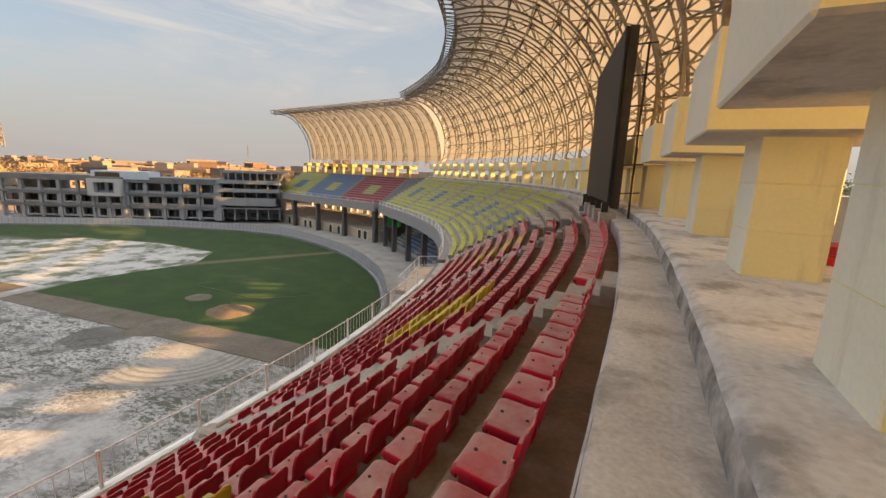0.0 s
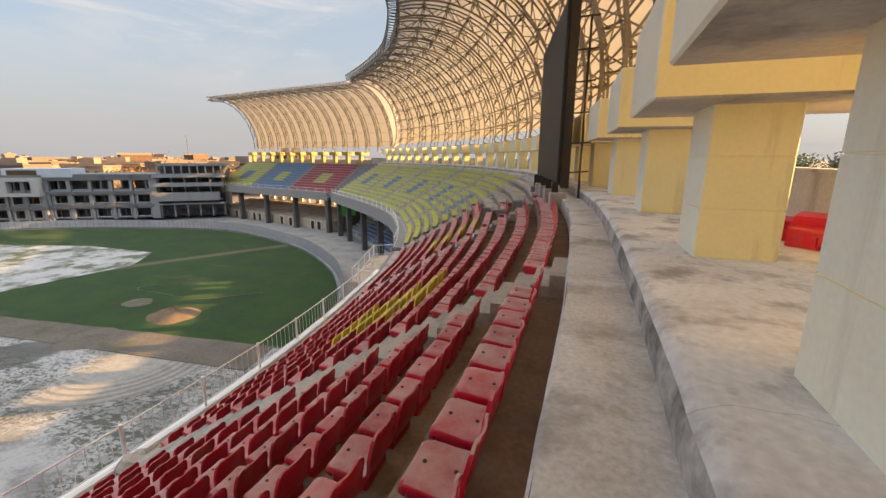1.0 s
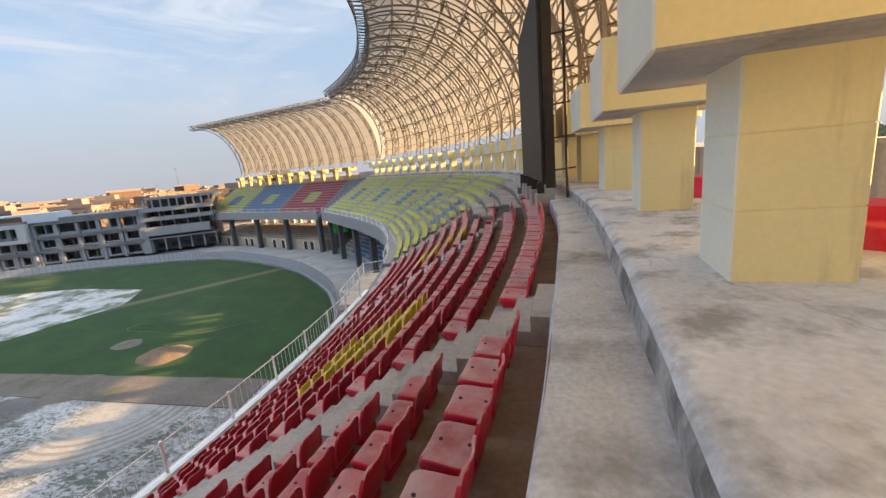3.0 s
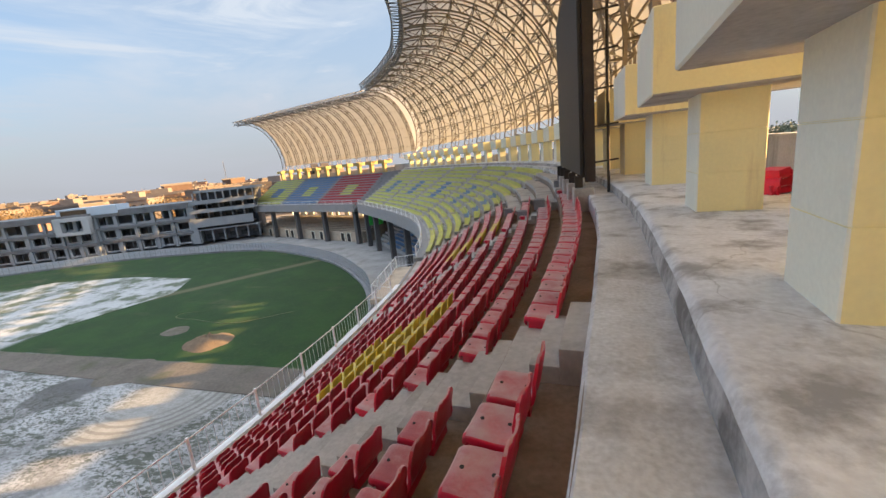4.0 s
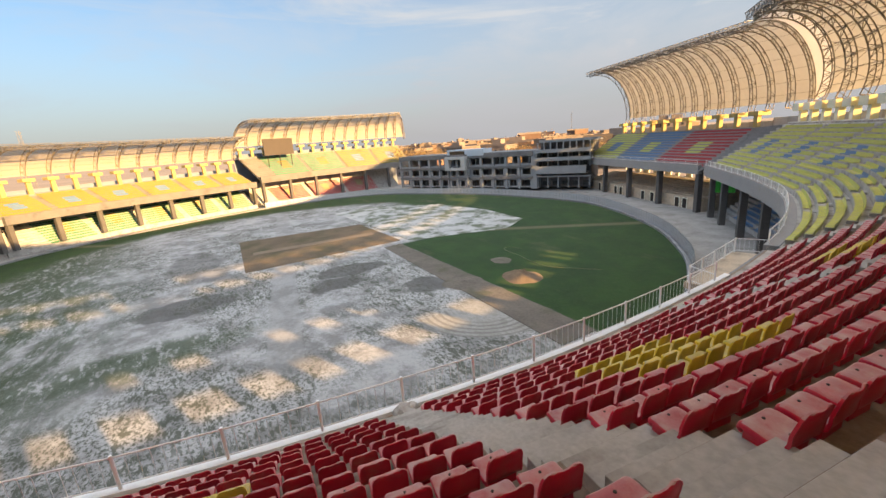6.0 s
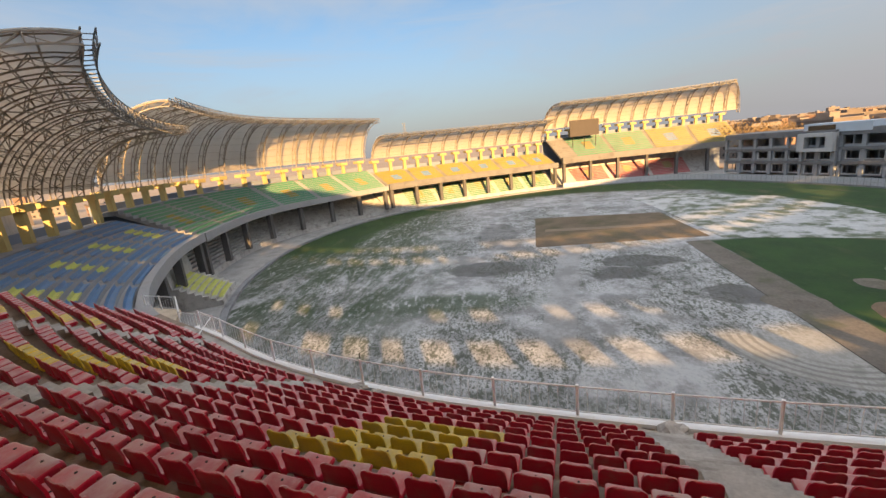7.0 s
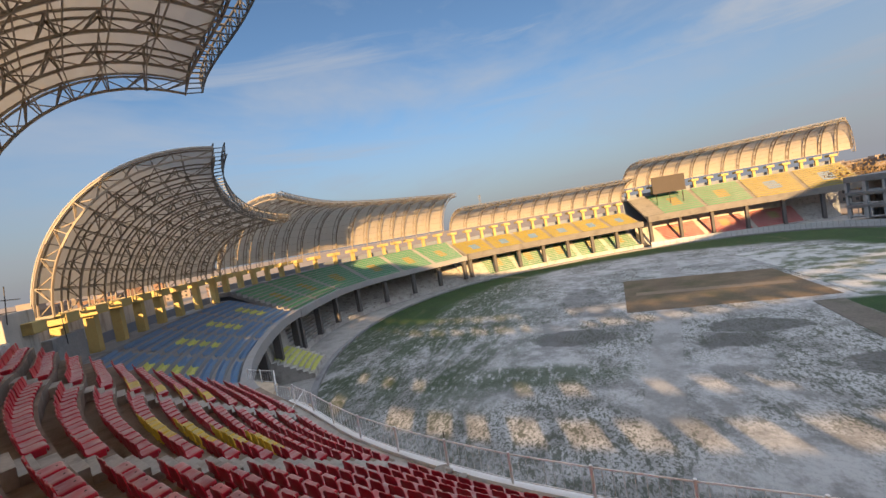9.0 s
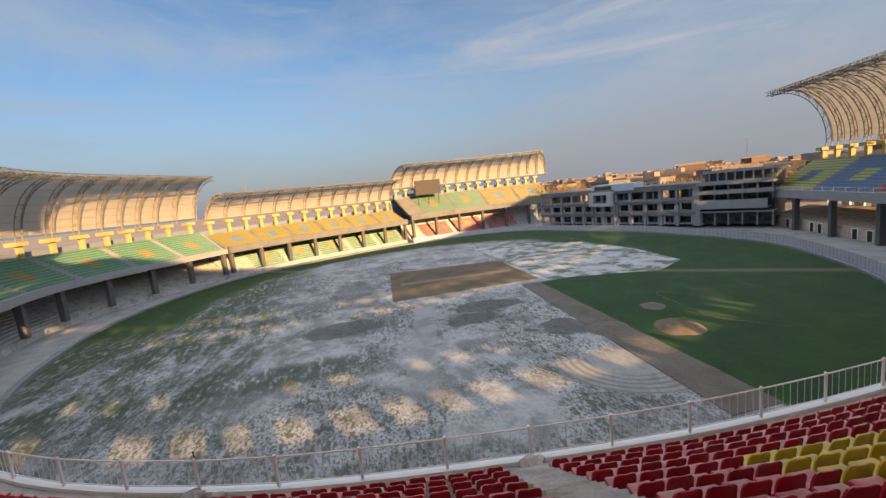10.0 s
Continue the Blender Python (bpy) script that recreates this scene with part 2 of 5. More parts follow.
# distance haze is mixed into the brick and plaster tones of the city
BRICK = material("hazed_city_brick", (0.20, 0.125, 0.09), 0.9, var=0.3, scale=0.05, fine=0.6, bump=0.0, rand=0.35)
PLASTER = material("hazed_city_plaster", (0.185, 0.155, 0.135), 0.9, var=0.2, scale=0.05, fine=0.6, bump=0.0, rand=0.35)
BLUEWALL = material("pale_blue_paint", (0.19, 0.225, 0.30), 0.8, var=0.1, scale=0.5, fine=8, bump=0.0)
BARK = material("bark", (0.12, 0.08, 0.05), 0.95, var=0.3, scale=2, fine=20, bump=0.3)
LEAF = material("autumn_leaf", (0.20, 0.135, 0.06), 0.8, var=0.35, scale=0.4, fine=3, bump=0.0, rand=0.3)
TREELEAF = material("dark_leaf", (0.15, 0.18, 0.125), 0.8, var=0.35, scale=0.4, fine=3, bump=0.0, rand=0.3)
SAND = material("sand_heap", (0.14, 0.10, 0.065), 0.95, var=0.3, scale=1.0, fine=8, bump=0.4)
SHEETCLOTH = material("pale_ground_sheet", (0.38, 0.385, 0.39), 0.8, var=0.25, scale=0.3, fine=3, bump=0.2, stain=(0.085, 0.105, 0.065), stain_scale=0.28, stain_lo=0.45, stain_hi=0.58)
LED = material("grey_screen", (0.06, 0.05, 0.045), 0.6, var=0.1, scale=0.5, fine=6, bump=0.0)


# ---- mesh tools ----
class MB:
    """Vertices and faces gathered for one mesh."""

    def __init__(self):
        self.v, self.f = [], []

    def quad(self, a, b, c, d):
        k = len(self.v)
        self.v += [tuple(a), tuple(b), tuple(c), tuple(d)]
        self.f.append((k, k + 1, k + 2, k + 3))

    def hexa(self, p):
        """Eight corners: bottom four counter-clockwise, then the top four."""
        k = len(self.v)
        self.v += [tuple(q) for q in p]
        for a in ((0, 3, 2, 1), (4, 5, 6, 7), (0, 1, 5, 4), (1, 2, 6, 5), (2, 3, 7, 6), (3, 0, 4, 7)):
            self.f.append(tuple(k + i for i in a))

    def box(self, x0, x1, y0, y1, z0, z1, m=None):
        p = [Vector(q) for q in ((x0, y0, z0), (x1, y0, z0), (x1, y1, z0), (x0, y1, z0), (x0, y0, z1), (x1, y0, z1), (x1, y1, z1), (x0, y1, z1))]
        self.hexa([m @ q for q in p] if m else p)

    def tube(self, a, b, r, n=4):
        a, b = Vector(a), Vector(b)
        d = b - a
        if d.length < 1e-6:
            return
        d.normalize()
        s = d.cross(Vector((0, 0, 1)) if abs(d.z) < 0.9 else Vector((1, 0, 0))).normalized()
        w = d.cross(s)
        k = len(self.v)
        for e in (a, b):
            for i in range(n):
                an = 2 * math.pi * (i + 0.5) / n
                self.v.append(tuple(e + s * (r * math.cos(an)) + w * (r * math.sin(an))))
        for i in range(n):
            j = (i + 1) % n
            self.f.append((k + i, k + j, k + n + j, k + n + i))
        self.f.append(tuple(k + i for i in reversed(range(n))))
        self.f.append(tuple(k + n + i for i in range(n)))

    def grid(self, rows, closed=False, caps=True):
        """Rows of points, joined one to the next; closed: each row is a ring."""
        k, m = len(self.v), len(rows[0])
        for r in rows:
            self.v += [tuple(q) for q in r]
        for i in range(len(rows) - 1):
            for j in range(m if closed else m - 1):
                j2 = (j + 1) % m
                self.f.append((k + i * m + j, k + i * m + j2, k + (i + 1) * m + j2, k + (i + 1) * m + j))
        if closed and caps:
            self.f.append(tuple(k + j for j in reversed(range(m))))
            self.f.append(tuple(k + (len(rows) - 1) * m + j for j in range(m)))

    def mesh(self, name, mat, smooth=False):
        me = bpy.data.meshes.new(name)
        me.from_pydata(self.v, [], self.f)
        me.validate()
        bm = bmesh.new()
        bm.from_mesh(me)
        bmesh.ops.recalc_face_normals(bm, faces=bm.faces)
        bm.to_mesh(me)
        bm.free()
        if smooth:
            for p in me.polygons:
                p.use_smooth = True
            me.set_sharp_from_angle(angle=radians(52))
        me.materials.append(mat)
        return me


def bevelled(mb, name, mat, w=0.015):
    me = mb.mesh(name, mat)
    bm = bmesh.new()
    bm.from_mesh(me)
    bmesh.ops.bevel(bm, geom=bm.edges[:], offset=w, segments=1, affect="EDGES")
    bm.to_mesh(me)
    bm.free()
    return me


def part(name, mb, mat, parent=None, label="", smooth=False, kind=""):
    ob = new(name, mb.mesh(name, mat, smooth) if isinstance(mb, MB) else mb)
    if parent:
        ob.parent = parent
        ob.matrix_parent_inverse = parent.matrix_world.inverted()
    return tagged(ob, label=label, kind=kind)


def thing(name, mb, mat, label, category, group="", kind="", smooth=False):
    return tagged(part(name, mb, mat, smooth=smooth), label, category, group, kind)


def holder(name, at, label, category, group="", kind=""):
    ob = new(name)
    ob.empty_display_size = 0.2
    ob.matrix_world = Matrix.Translation(at)
    return tagged(ob, label, category, group, kind)


# ---- plan: the front line of the upper deck ----
LINE_A = [(-146, 92), (-146, 72), (-143.5, 52), (-136, 30), (-128, 8), (-121, -6), (-112, -19.5), (-100, -29), (-88, -36.5), (-78, -39.5), (-66, -38.7), (-51, -35), (-41, -31), (-30.5, -25), (-23.5, -20), (-18.5, -15), (-14.1, -8),
          (-11.1, -3.6), (-8.8, 1.1), (-7.2, 5.8), (-5.5, 13.1), (-4.75, 18.1), (-4.35, 24), (-4.2, 31), (-5.2, 41), (-8.6, 53.5), (-12.2, 61.1), (-17.4, 69.7), (-29, 86.3)]
LINE_B = [(-29, 86.3), (-49.4, 97.5), (-72, 110)]


class Line:
    """A smooth plan curve, walked by its length s; u is the distance outward from it."""

    def __init__(self, ctrl, n=40):
        p = np.array(ctrl, float)
        q = np.vstack([2 * p[0] - p[1], p, 2 * p[-1] - p[-2]])
        out = []
        for i in range(1, len(q) - 2):
            p0, p1, p2, p3 = q[i - 1:i + 3]
            for k in range(n):
                u = k / n
                out.append(0.5 * (2 * p1 + (p2 - p0) * u + (2 * p0 - 5 * p1 + 4 * p2 - p3) * u * u + (3 * p1 - p0 - 3 * p2 + p3) * u ** 3))
        out.append(p[-1])
        self.p = np.array(out)
        self.s = np.r_[0, np.cumsum(np.hypot(*np.diff(self.p, axis=0).T))]
        t = np.gradient(self.p, axis=0)
        for _ in range(30):
            t = (np.vstack([t[:1], t[:-1]]) + t + np.vstack([t[1:], t[-1:]])) / 3
        self.t = t / np.hypot(t[:, 0], t[:, 1])[:, None]
        self.length = float(self.s[-1])

    def at(self, s, u=0.0, z=0.0):
        x, y = np.interp(s, self.s, self.p[:, 0]), np.interp(s, self.s, self.p[:, 1])
        tx, ty = np.interp(s, self.s, self.t[:, 0]), np.interp(s, self.s, self.t[:, 1])
        h = math.hypot(tx, ty)
        extra = s - min(max(s, 0.0), self.length)
        return Vector((x + (ty * u + tx * extra) / h, y + (-tx * u + ty * extra) / h, z))

    def pose_at(self, s, u=0.0, z=0.0):
        """x along the line, y inward, z up."""
        o = self.at(s, u, z)
        tx, ty = np.interp(s, self.s, self.t[:, 0]), np.interp(s, self.s, self.t[:, 1])
        h = math.hypot(tx, ty)
        tx, ty = tx / h, ty / h
        return Matrix(((tx, -ty, 0, o.x), (ty, tx, 0, o.y), (0, 0, 1, o.z), (0, 0, 0, 1)))

    def sweep(self, mb, s0, s1, profile, step=1.0, caps=True):
        n = max(1, int(math.ceil((s1 - s0) / step)))
        mb.grid([[self.at(s0 + (s1 - s0) * i / n, u, z) for u, z in profile] for i in range(n + 1)], closed=True, caps=caps)


A, B = Line(LINE_A), Line(LINE_B)
GROUND = -15.5

# ---- ground and field ----
def ring_points(ctrl, n):
    p = [Vector((*q, 0)) for q in ctrl]
    out = []
    m = len(p)
    for i in range(m):
        a, b, c, d = p[i - 1], p[i], p[(i + 1) % m], p[(i + 2) % m]
        for k in range(n):
            u = k / n
            out.append(0.5 * (2 * b + (c - a) * u + (2 * a - 5 * b + 4 * c - d) * u * u + (3 * b - a - 3 * c + d) * u ** 3))
    return out


FIELD = ring_points([(-47.5, -28.5), (-60, -31.5), (-74, -32.5), (-88, -30), (-101, -24.5), (-112, -16), (-123, 1), (-133, 27), (-134, 54), (-126, 71), (-109, 80), (-90, 87), (-70, 89), (-55, 88), (-43, 82), (-30.4, 72.4), (-21.9, 62.4), (-16.8, 54), (-12.5, 42), (-11.5, 28), (-13, 13), (-17.5, 0), (-25, -13), (-34.5, -22.4)], 8)
C_FIELD = Vector((-74, 28, 0))


def field_material():
    m = bpy.data.materials.new("patchy_outfield")
    m.use_nodes = True
    t, b = m.node_tree, m.node_tree.nodes["Principled BSDF"]
    b.inputs["Roughness"].default_value = 0.95
    pos = t.nodes.new("ShaderNodeNewGeometry").outputs["Position"]

    def noise_node(scale, detail=6.0, rough=0.6, dist=0.0, sc=None):
        n = t.nodes.new("ShaderNodeTexNoise")
        n.inputs["Scale"].default_value, n.inputs["Detail"].default_value = scale, detail
        n.inputs["Roughness"].default_value, n.inputs["Distortion"].default_value = rough, dist
        if sc:
            mp = t.nodes.new("ShaderNodeMapping")
            mp.inputs["Scale"].default_value = sc
            mp.inputs["Rotation"].default_value = (0, 0, 0.25)
            t.links.new(pos, mp.inputs["Vector"])
            t.links.new(mp.outputs["Vector"], n.inputs["Vector"])
        else:
            t.links.new(pos, n.inputs["Vector"])
        return n.outputs["Fac"]

    def step(v, lo, hi):
        r = t.nodes.new("ShaderNodeMapRange")
        r.interpolation_type = "SMOOTHSTEP"
        r.inputs["From Min"].default_value, r.inputs["From Max"].default_value = lo, hi
        t.links.new(v, r.inputs["Value"])
        return r.outputs["Result"]

    def mix(f, a, c):
        x = t.nodes.new("ShaderNodeMixRGB")
        t.links.new(f, x.inputs["Fac"])
        for key, val in (("Color1", a), ("Color2", c)):
            if isinstance(val, tuple):
                x.inputs[key].default_value = (*val, 1)
            else:
                t.links.new(val, x.inputs[key])
        return x.outputs["Color"]

    def math_node(op, a, c):
        x = t.nodes.new("ShaderNodeMath")
        x.operation = op
        for k, val in enumerate((a, c)):
            if isinstance(val, float):
                x.inputs[k].default_value = val
            else:
                t.links.new(val, x.inputs[k])
        return x.outputs[0]

    sep = t.nodes.new("ShaderNodeSeparateXYZ")
    t.links.new(pos, sep.inputs[0])
    X, Y = sep.outputs["X"], sep.outputs["Y"]
    ew = noise_node(0.25, 5)
    wob = math_node("MULTIPLY", math_node("SUBTRACT", ew, 0.5), 7.0)
    wob2 = math_node("MULTIPLY", math_node("SUBTRACT", noise_node(0.22, 6, 0.65), 0.5), 1.6)

    def blob(cx, cy, rx, ry, soft=0.12):
        """One inside an uneven ellipse, nought outside."""
        ax = math_node("DIVIDE", math_node("SUBTRACT", X, cx), rx)
        ay = math_node("DIVIDE", math_node("SUBTRACT", Y, cy), ry)
        r2 = math_node("SQRT", math_node("ADD", math_node("MULTIPLY", ax, ax), math_node("MULTIPLY", ay, ay)), 0.0)
        return step(math_node("ADD", r2, wob2), 1.0 + soft, 1.0 - soft)

    grass = mix(step(noise_node(0.25), 0.35, 0.7), (0.009, 0.033, 0.005), (0.017, 0.052, 0.007))
    grass = mix(step(noise_node(2.5), 0.5, 0.8), grass, (0.035, 0.056, 0.015))
    grass = mix(math_node("MULTIPLY", step(noise_node(0.13, 6, 0.65, 0.4, (0.6, 1.4, 1)), 0.56, 0.72), 0.45), grass, (0.11, 0.095, 0.055))
    worn = math_node("MULTIPLY", step(math_node("ABSOLUTE", math_node("ADD", math_node("ADD", math_node("MULTIPLY", X, -1.05), Y), -111.2), 0.0), 2.6, 0.3), 0.5)
    grass = mix(worn, grass, (0.17, 0.14, 0.09))
    dust = mix(step(noise_node(0.3, 8, 0.7), 0.42, 0.60), (0.36, 0.365, 0.375), (0.195, 0.195, 0.20))
    dust = mix(math_node("MULTIPLY", step(noise_node(3.5, 6, 0.7), 0.5, 0.72), 0.6), dust, (0.18, 0.175, 0.165))
    wet = math_node("MAXIMUM", math_node("MAXIMUM", blob(-50.5, 6.5, 3.2, 5.8), blob(-45.0, 22.6, 2.8, 3.6)), math_node("MAXIMUM", blob(-49.5, 26.0, 2.6, 4.6), math_node("MULTIPLY", blob(-64.0, 9.5, 4.0, 3.4), 0.5)))
    wet = math_node("MAXIMUM", wet, math_node("MAXIMUM", blob(-36.0, 30.5, 3.0, 2.6), math_node("MULTIPLY", blob(-74.0, 9.0, 9.0, 3.8), 0.6)))
    dust = mix(math_node("MULTIPLY", wet, 0.85), dust, (0.085, 0.082, 0.085))
    path_v = math_node("ADD", math_node("ADD", math_node("MULTIPLY", X, 0.26), Y), -4.1)
    path = math_node("MULTIPLY", step(math_node("ABSOLUTE", path_v, 0.0), 1.7, 1.45), step(math_node("MULTIPLY", X, -1.0), 24.0, 30.0))
    dense = step(noise_node(0.09, 4, 0.55), 0.36, 0.56)
    fine_specks = step(noise_node(4.2, 5, 0.72, 0.0, (0.7, 1, 1)), 0.505, 0.57)
    mid_specks = step(noise_node(1.7, 6, 0.72, 0.2, (0.5, 1, 1)), 0.525, 0.575)
    specks = math_node("MULTIPLY", math_node("MAXIMUM", fine_specks, mid_specks), dense)
    specks = math_node("MULTIPLY", specks, math_node("SUBTRACT", 1.0, math_node("MULTIPLY", path, 0.85)))
    tufts = mix(math_node("MULTIPLY", path, 0.45), dust, (0.22, 0.22, 0.22))
    tufts = mix(math_node("MULTIPLY", specks, 0.85), tufts, (0.045, 0.055, 0.036))
    # raked curves in the dust
    gx, gy = math_node("ADD", X, 26.2), math_node("SUBTRACT", Y, 30.8)
    gr = math_node("SQRT", math_node("ADD", math_node("MULTIPLY", gx, gx), math_node("MULTIPLY", gy, gy)), 0.0)
    near_half = math_node("MULTIPLY", step(gx, -3.5, -1.0), step(gr, 7.1, 6.7))
    grooves = math_node("MULTIPLY", step(math_node("SINE", math_node("MULTIPLY", math_node("ADD", gr, math_node("MULTIPLY", wob2, 0.4)), 8.5), 0.0), -0.1, 0.6), step(gr, 3.4, 4.2))
    tufts = mix(math_node("MULTIPLY", near_half, 0.7), tufts, (0.27, 0.265, 0.25))
    tufts = mix(math_node("MULTIPLY", math_node("MULTIPLY", grooves, near_half), 0.5), tufts, (0.10, 0.10, 0.095))
    weeds = step(noise_node(0.085, 7, 0.7, 0.3, (0.4, 1.3, 1)), 0.41, 0.52)
    blades = step(noise_node(1.3, 6, 0.75, 0.0, (0.4, 1, 1)), 0.37, 0.51)
    far_left = step(math_node("ADD", math_node("MULTIPLY", Y, -1.0), wob), -6.0, 10.0)
    west = step(math_node("ADD", math_node("MULTIPLY", X, -1.0), wob), 26.0, 40.0)
    lane = math_node("MULTIPLY", blob(-38.5, 0.5, 3.4, 9.0, 0.4), 0.9)
    weedy = math_node("MULTIPLY", math_node("MAXIMUM", math_node("MULTIPLY", weeds, math_node("MULTIPLY", far_left, west)), lane), blades)
    bare = mix(math_node("MULTIPLY", weedy, 0.93), tufts, (0.032, 0.052, 0.024))
    # the green outfield: beyond a line across the field, and a rim along the far boundary
    edge = math_node("ADD", math_node("ADD", Y, math_node("MULTIPLY", X, 0.11)), math_node("MULTIPLY", wob, 0.12))
    green_side = math_node("MULTIPLY", step(edge, 32.3, 32.8), step(X, -58.0, -56.0))
    fx, fy = math_node("ADD", X, 74.0), math_node("SUBTRACT", Y, 28.0)
    rad = math_node("SQRT", math_node("ADD", math_node("MULTIPLY", fx, fx), math_node("MULTIPLY", fy, fy)), 0.0)
    rim = math_node("MULTIPLY", step(math_node("ADD", rad, wob), 44.0, 49.0), step(math_node("MULTIPLY", X, -1.0), 62.0, 72.0))
    behind = math_node("MULTIPLY", step(Y, 60.0, 66.0), step(math_node("MULTIPLY", X, -1.0), 50.0, 56.0))
    col = mix(math_node("MAXIMUM", green_side, math_node("MAXIMUM", rim, behind)), bare, grass)
    t.links.new(col, b.inputs["Base Color"])
    bp = t.nodes.new("ShaderNodeBump")
    bp.inputs["Strength"].default_value, bp.inputs["Distance"].default_value = 0.5, 0.1
    t.links.new(noise_node(1.5, 8, 0.7), bp.inputs["Height"])
    t.links.new(bp.outputs["Normal"], b.inputs["Normal"])
    return m


mb = MB()
mb.grid([[Vector((x, y, GROUND - 0.25)) for x in (-4500, -1500, -400, -150, 50, 300, 1500, 4500)] for y in (-4500, -1500, -300, -80, 80, 250, 1500, 4500)])
thing("ground", mb, material("city_ground", (0.26, 0.20, 0.15), 0.95, var=0.3, scale=0.01, fine=0.2, bump=0.0), "dusty brown ground round the stadium", "ground", kind="structure")

mb = MB()
rows_ = []
for f_ in (0.0, 0.25, 0.5, 0.75, 1.0):
    rows_.append([Vector((C_FIELD.x + (p.x - C_FIELD.x) * max(f_, 0.001), C_FIELD.y + (p.y - C_FIELD.y) * max(f_, 0.001), GROUND)) for p in FIELD + FIELD[:1]])
mb.grid(rows_)
thing("playing_field", mb, field_material(), "patchy cricket outfield of green grass, grey dust and weeds", "field", kind="structure")


def flat_quad(name, pts, z, mat, label, category, thick=0.04, kind=""):
    q = MB()
    q.hexa([Vector((x, y, z)) for x, y in pts] + [Vector((x, y, z + thick)) for x, y in pts])
    return thing(name, q, mat, label, category, kind=kind)


PITCHMAT = material("pitch_soil", (0.115, 0.085, 0.055), 0.95, var=0.35, scale=0.3, fine=4, bump=0.3, stain=(0.065, 0.06, 0.03), stain_scale=0.16, stain_lo=0.48, stain_hi=0.66)
TRACK = material("brown_track", (0.12, 0.105, 0.09), 0.95, var=0.3, scale=0.5, fine=4, bump=0.3, stain=(0.07, 0.075, 0.045), stain_scale=0.3)
flat_quad("pitch_square", [(-60.6, 14.3), (-59.4, 40.2), (-80.8, 41.9), (-85.5, 17.7)], GROUND + 0.01, PITCHMAT, "dark rolled soil square of the cricket pitch", "pitch", kind="structure")
flat_quad("pitch_strip", [(-71.0, 17.5), (-68.0, 39.3), (-70.2, 39.7), (-73.2, 17.9)], GROUND + 0.06, material("clay_strip", (0.17, 0.13, 0.09), 0.9, var=0.2, scale=0.4, fine=6, bump=0.1), "pale clay strip in the middle of the pitch", "pitch", kind="structure", thick=0.02)
flat_quad("earth_track", [(-15.5, 30.0), (-15.2, 34.2), (-57, 38.8), (-57, 35.6)], GROUND + 0.012, TRACK, "brown bare earth track along the grass edge", "track", kind="structure")
mb = MB()
pts_ = [(-57.8, 41.2), (-50.8, 58.4), (-54.6, 66.6), (-70, 70), (-88, 69), (-103, 56), (-102, 44), (-80.5, 43.2)]
mb.v = [(x, y, GROUND + z) for z in (0.015, 0.05) for x, y in pts_]
n_ = len(pts_)
mb.f = [tuple(range(n_ - 1, -1, -1)), tuple(range(n_, 2 * n_))] + [(i, (i + 1) % n_, n_ + (i + 1) % n_, n_ + i) for i in range(n_)]
thing("ground_cover", mb, SHEETCLOTH, "pale worn ground sheet lying over the outfield", "ground cover")


def heap(name, x, y, r, h, mat, label, seed):
    q = MB()
    rows = []
    for i in range(11):
        f_ = i / 10
        row = []
        for k in range(26):
            a = 2 * math.pi * k / 26
            rr = r * f_ * (1 + 0.3 * noise.noise(Vector((math.cos(a) * 1.3, math.sin(a) * 1.3, seed))))
            p = Vector((x + math.cos(a) * rr, y + math.sin(a) * rr * 0.8, 0))
            lump = noise.noise(Vector((p.x * 1.6, p.y * 1.6, seed))) + 0.6 * noise.noise(Vector((p.x * 4, p.y * 4, seed)))
            p.z = GROUND - 0.03 + h * max(0.0, (1 - f_) * (0.95 + 0.4 * lump))
            row.append(p)
        rows.append(row + row[:1])
    q.grid(rows)
    return thing(name, q, mat, label, "heap", group="heaps on the field", smooth=True)


heap("soil_mound", -29.6, 40.2, 2.9, 0.95, SAND, "heap of sandy soil dumped on the grass", 3)
heap("soil_mound", -36.6, 43.3, 1.9, 0.3, TRACK, "low grey-brown heap of soil on the grass", 5)
heap("soil_mound", -33.0, 34.0, 3.4, 0.35, TRACK, "low dark heap of raked soil", 8)

# a pale hose lying in loops on the grass
cv = bpy.data.curves.new("hose", "CURVE")
cv.dimensions, cv.bevel_depth, cv.bevel_resolution = "3D", 0.03, 1
sp = cv.splines.new("NURBS")
HOSE = ((-38.7, 49.4), (-40.0, 49.3), (-41.0, 48.4), (-40.3, 47.4), (-39.0, 47.0), (-36.4, 46.6), (-33.8, 45.6), (-30.0, 44.9), (-27.2, 46.4), (-24.1, 48.4))
sp.points.add(len(HOSE) - 1)
for pt_, (x_, y_) in zip(sp.points, HOSE):
    pt_.co = (x_, y_, GROUND + 0.05, 1)
sp.use_endpoint_u, sp.order_u = True, 3
cv.materials.append(material("pale_rubber", (0.13, 0.15, 0.08), 0.6, var=0.1, scale=1, fine=8, bump=0.02))
tagged(new("garden_hose", cv), "pale garden hose lying in loops on the grass", "hose")

# boundary wall ring round the field, with an apron behind it
mb = MB()
RIM = [(p, (p - C_FIELD).normalized()) for p in FIELD]
rows_ = []
for p, d in RIM + RIM[:1]:
    q = Vector((p.x, p.y, GROUND))
    rows_.append([q + Vector((0, 0, -0.3)), q + Vector((0, 0, 0.35)), q + d * 0.35 + Vector((0, 0, 0.35)), q + d * 0.35 + Vector((0, 0, 0.12)), q + d * 1.0 + Vector((0, 0, 0.12)), q + d * 1.0 + Vector((0, 0, -0.3))])
mb.grid(rows_, closed=True, caps=False)
thing("boundary_kerb", mb, DARKCON, "low grey concrete kerb round the outfield", "kerb", kind="structure")
mb = MB()
rows_ = []
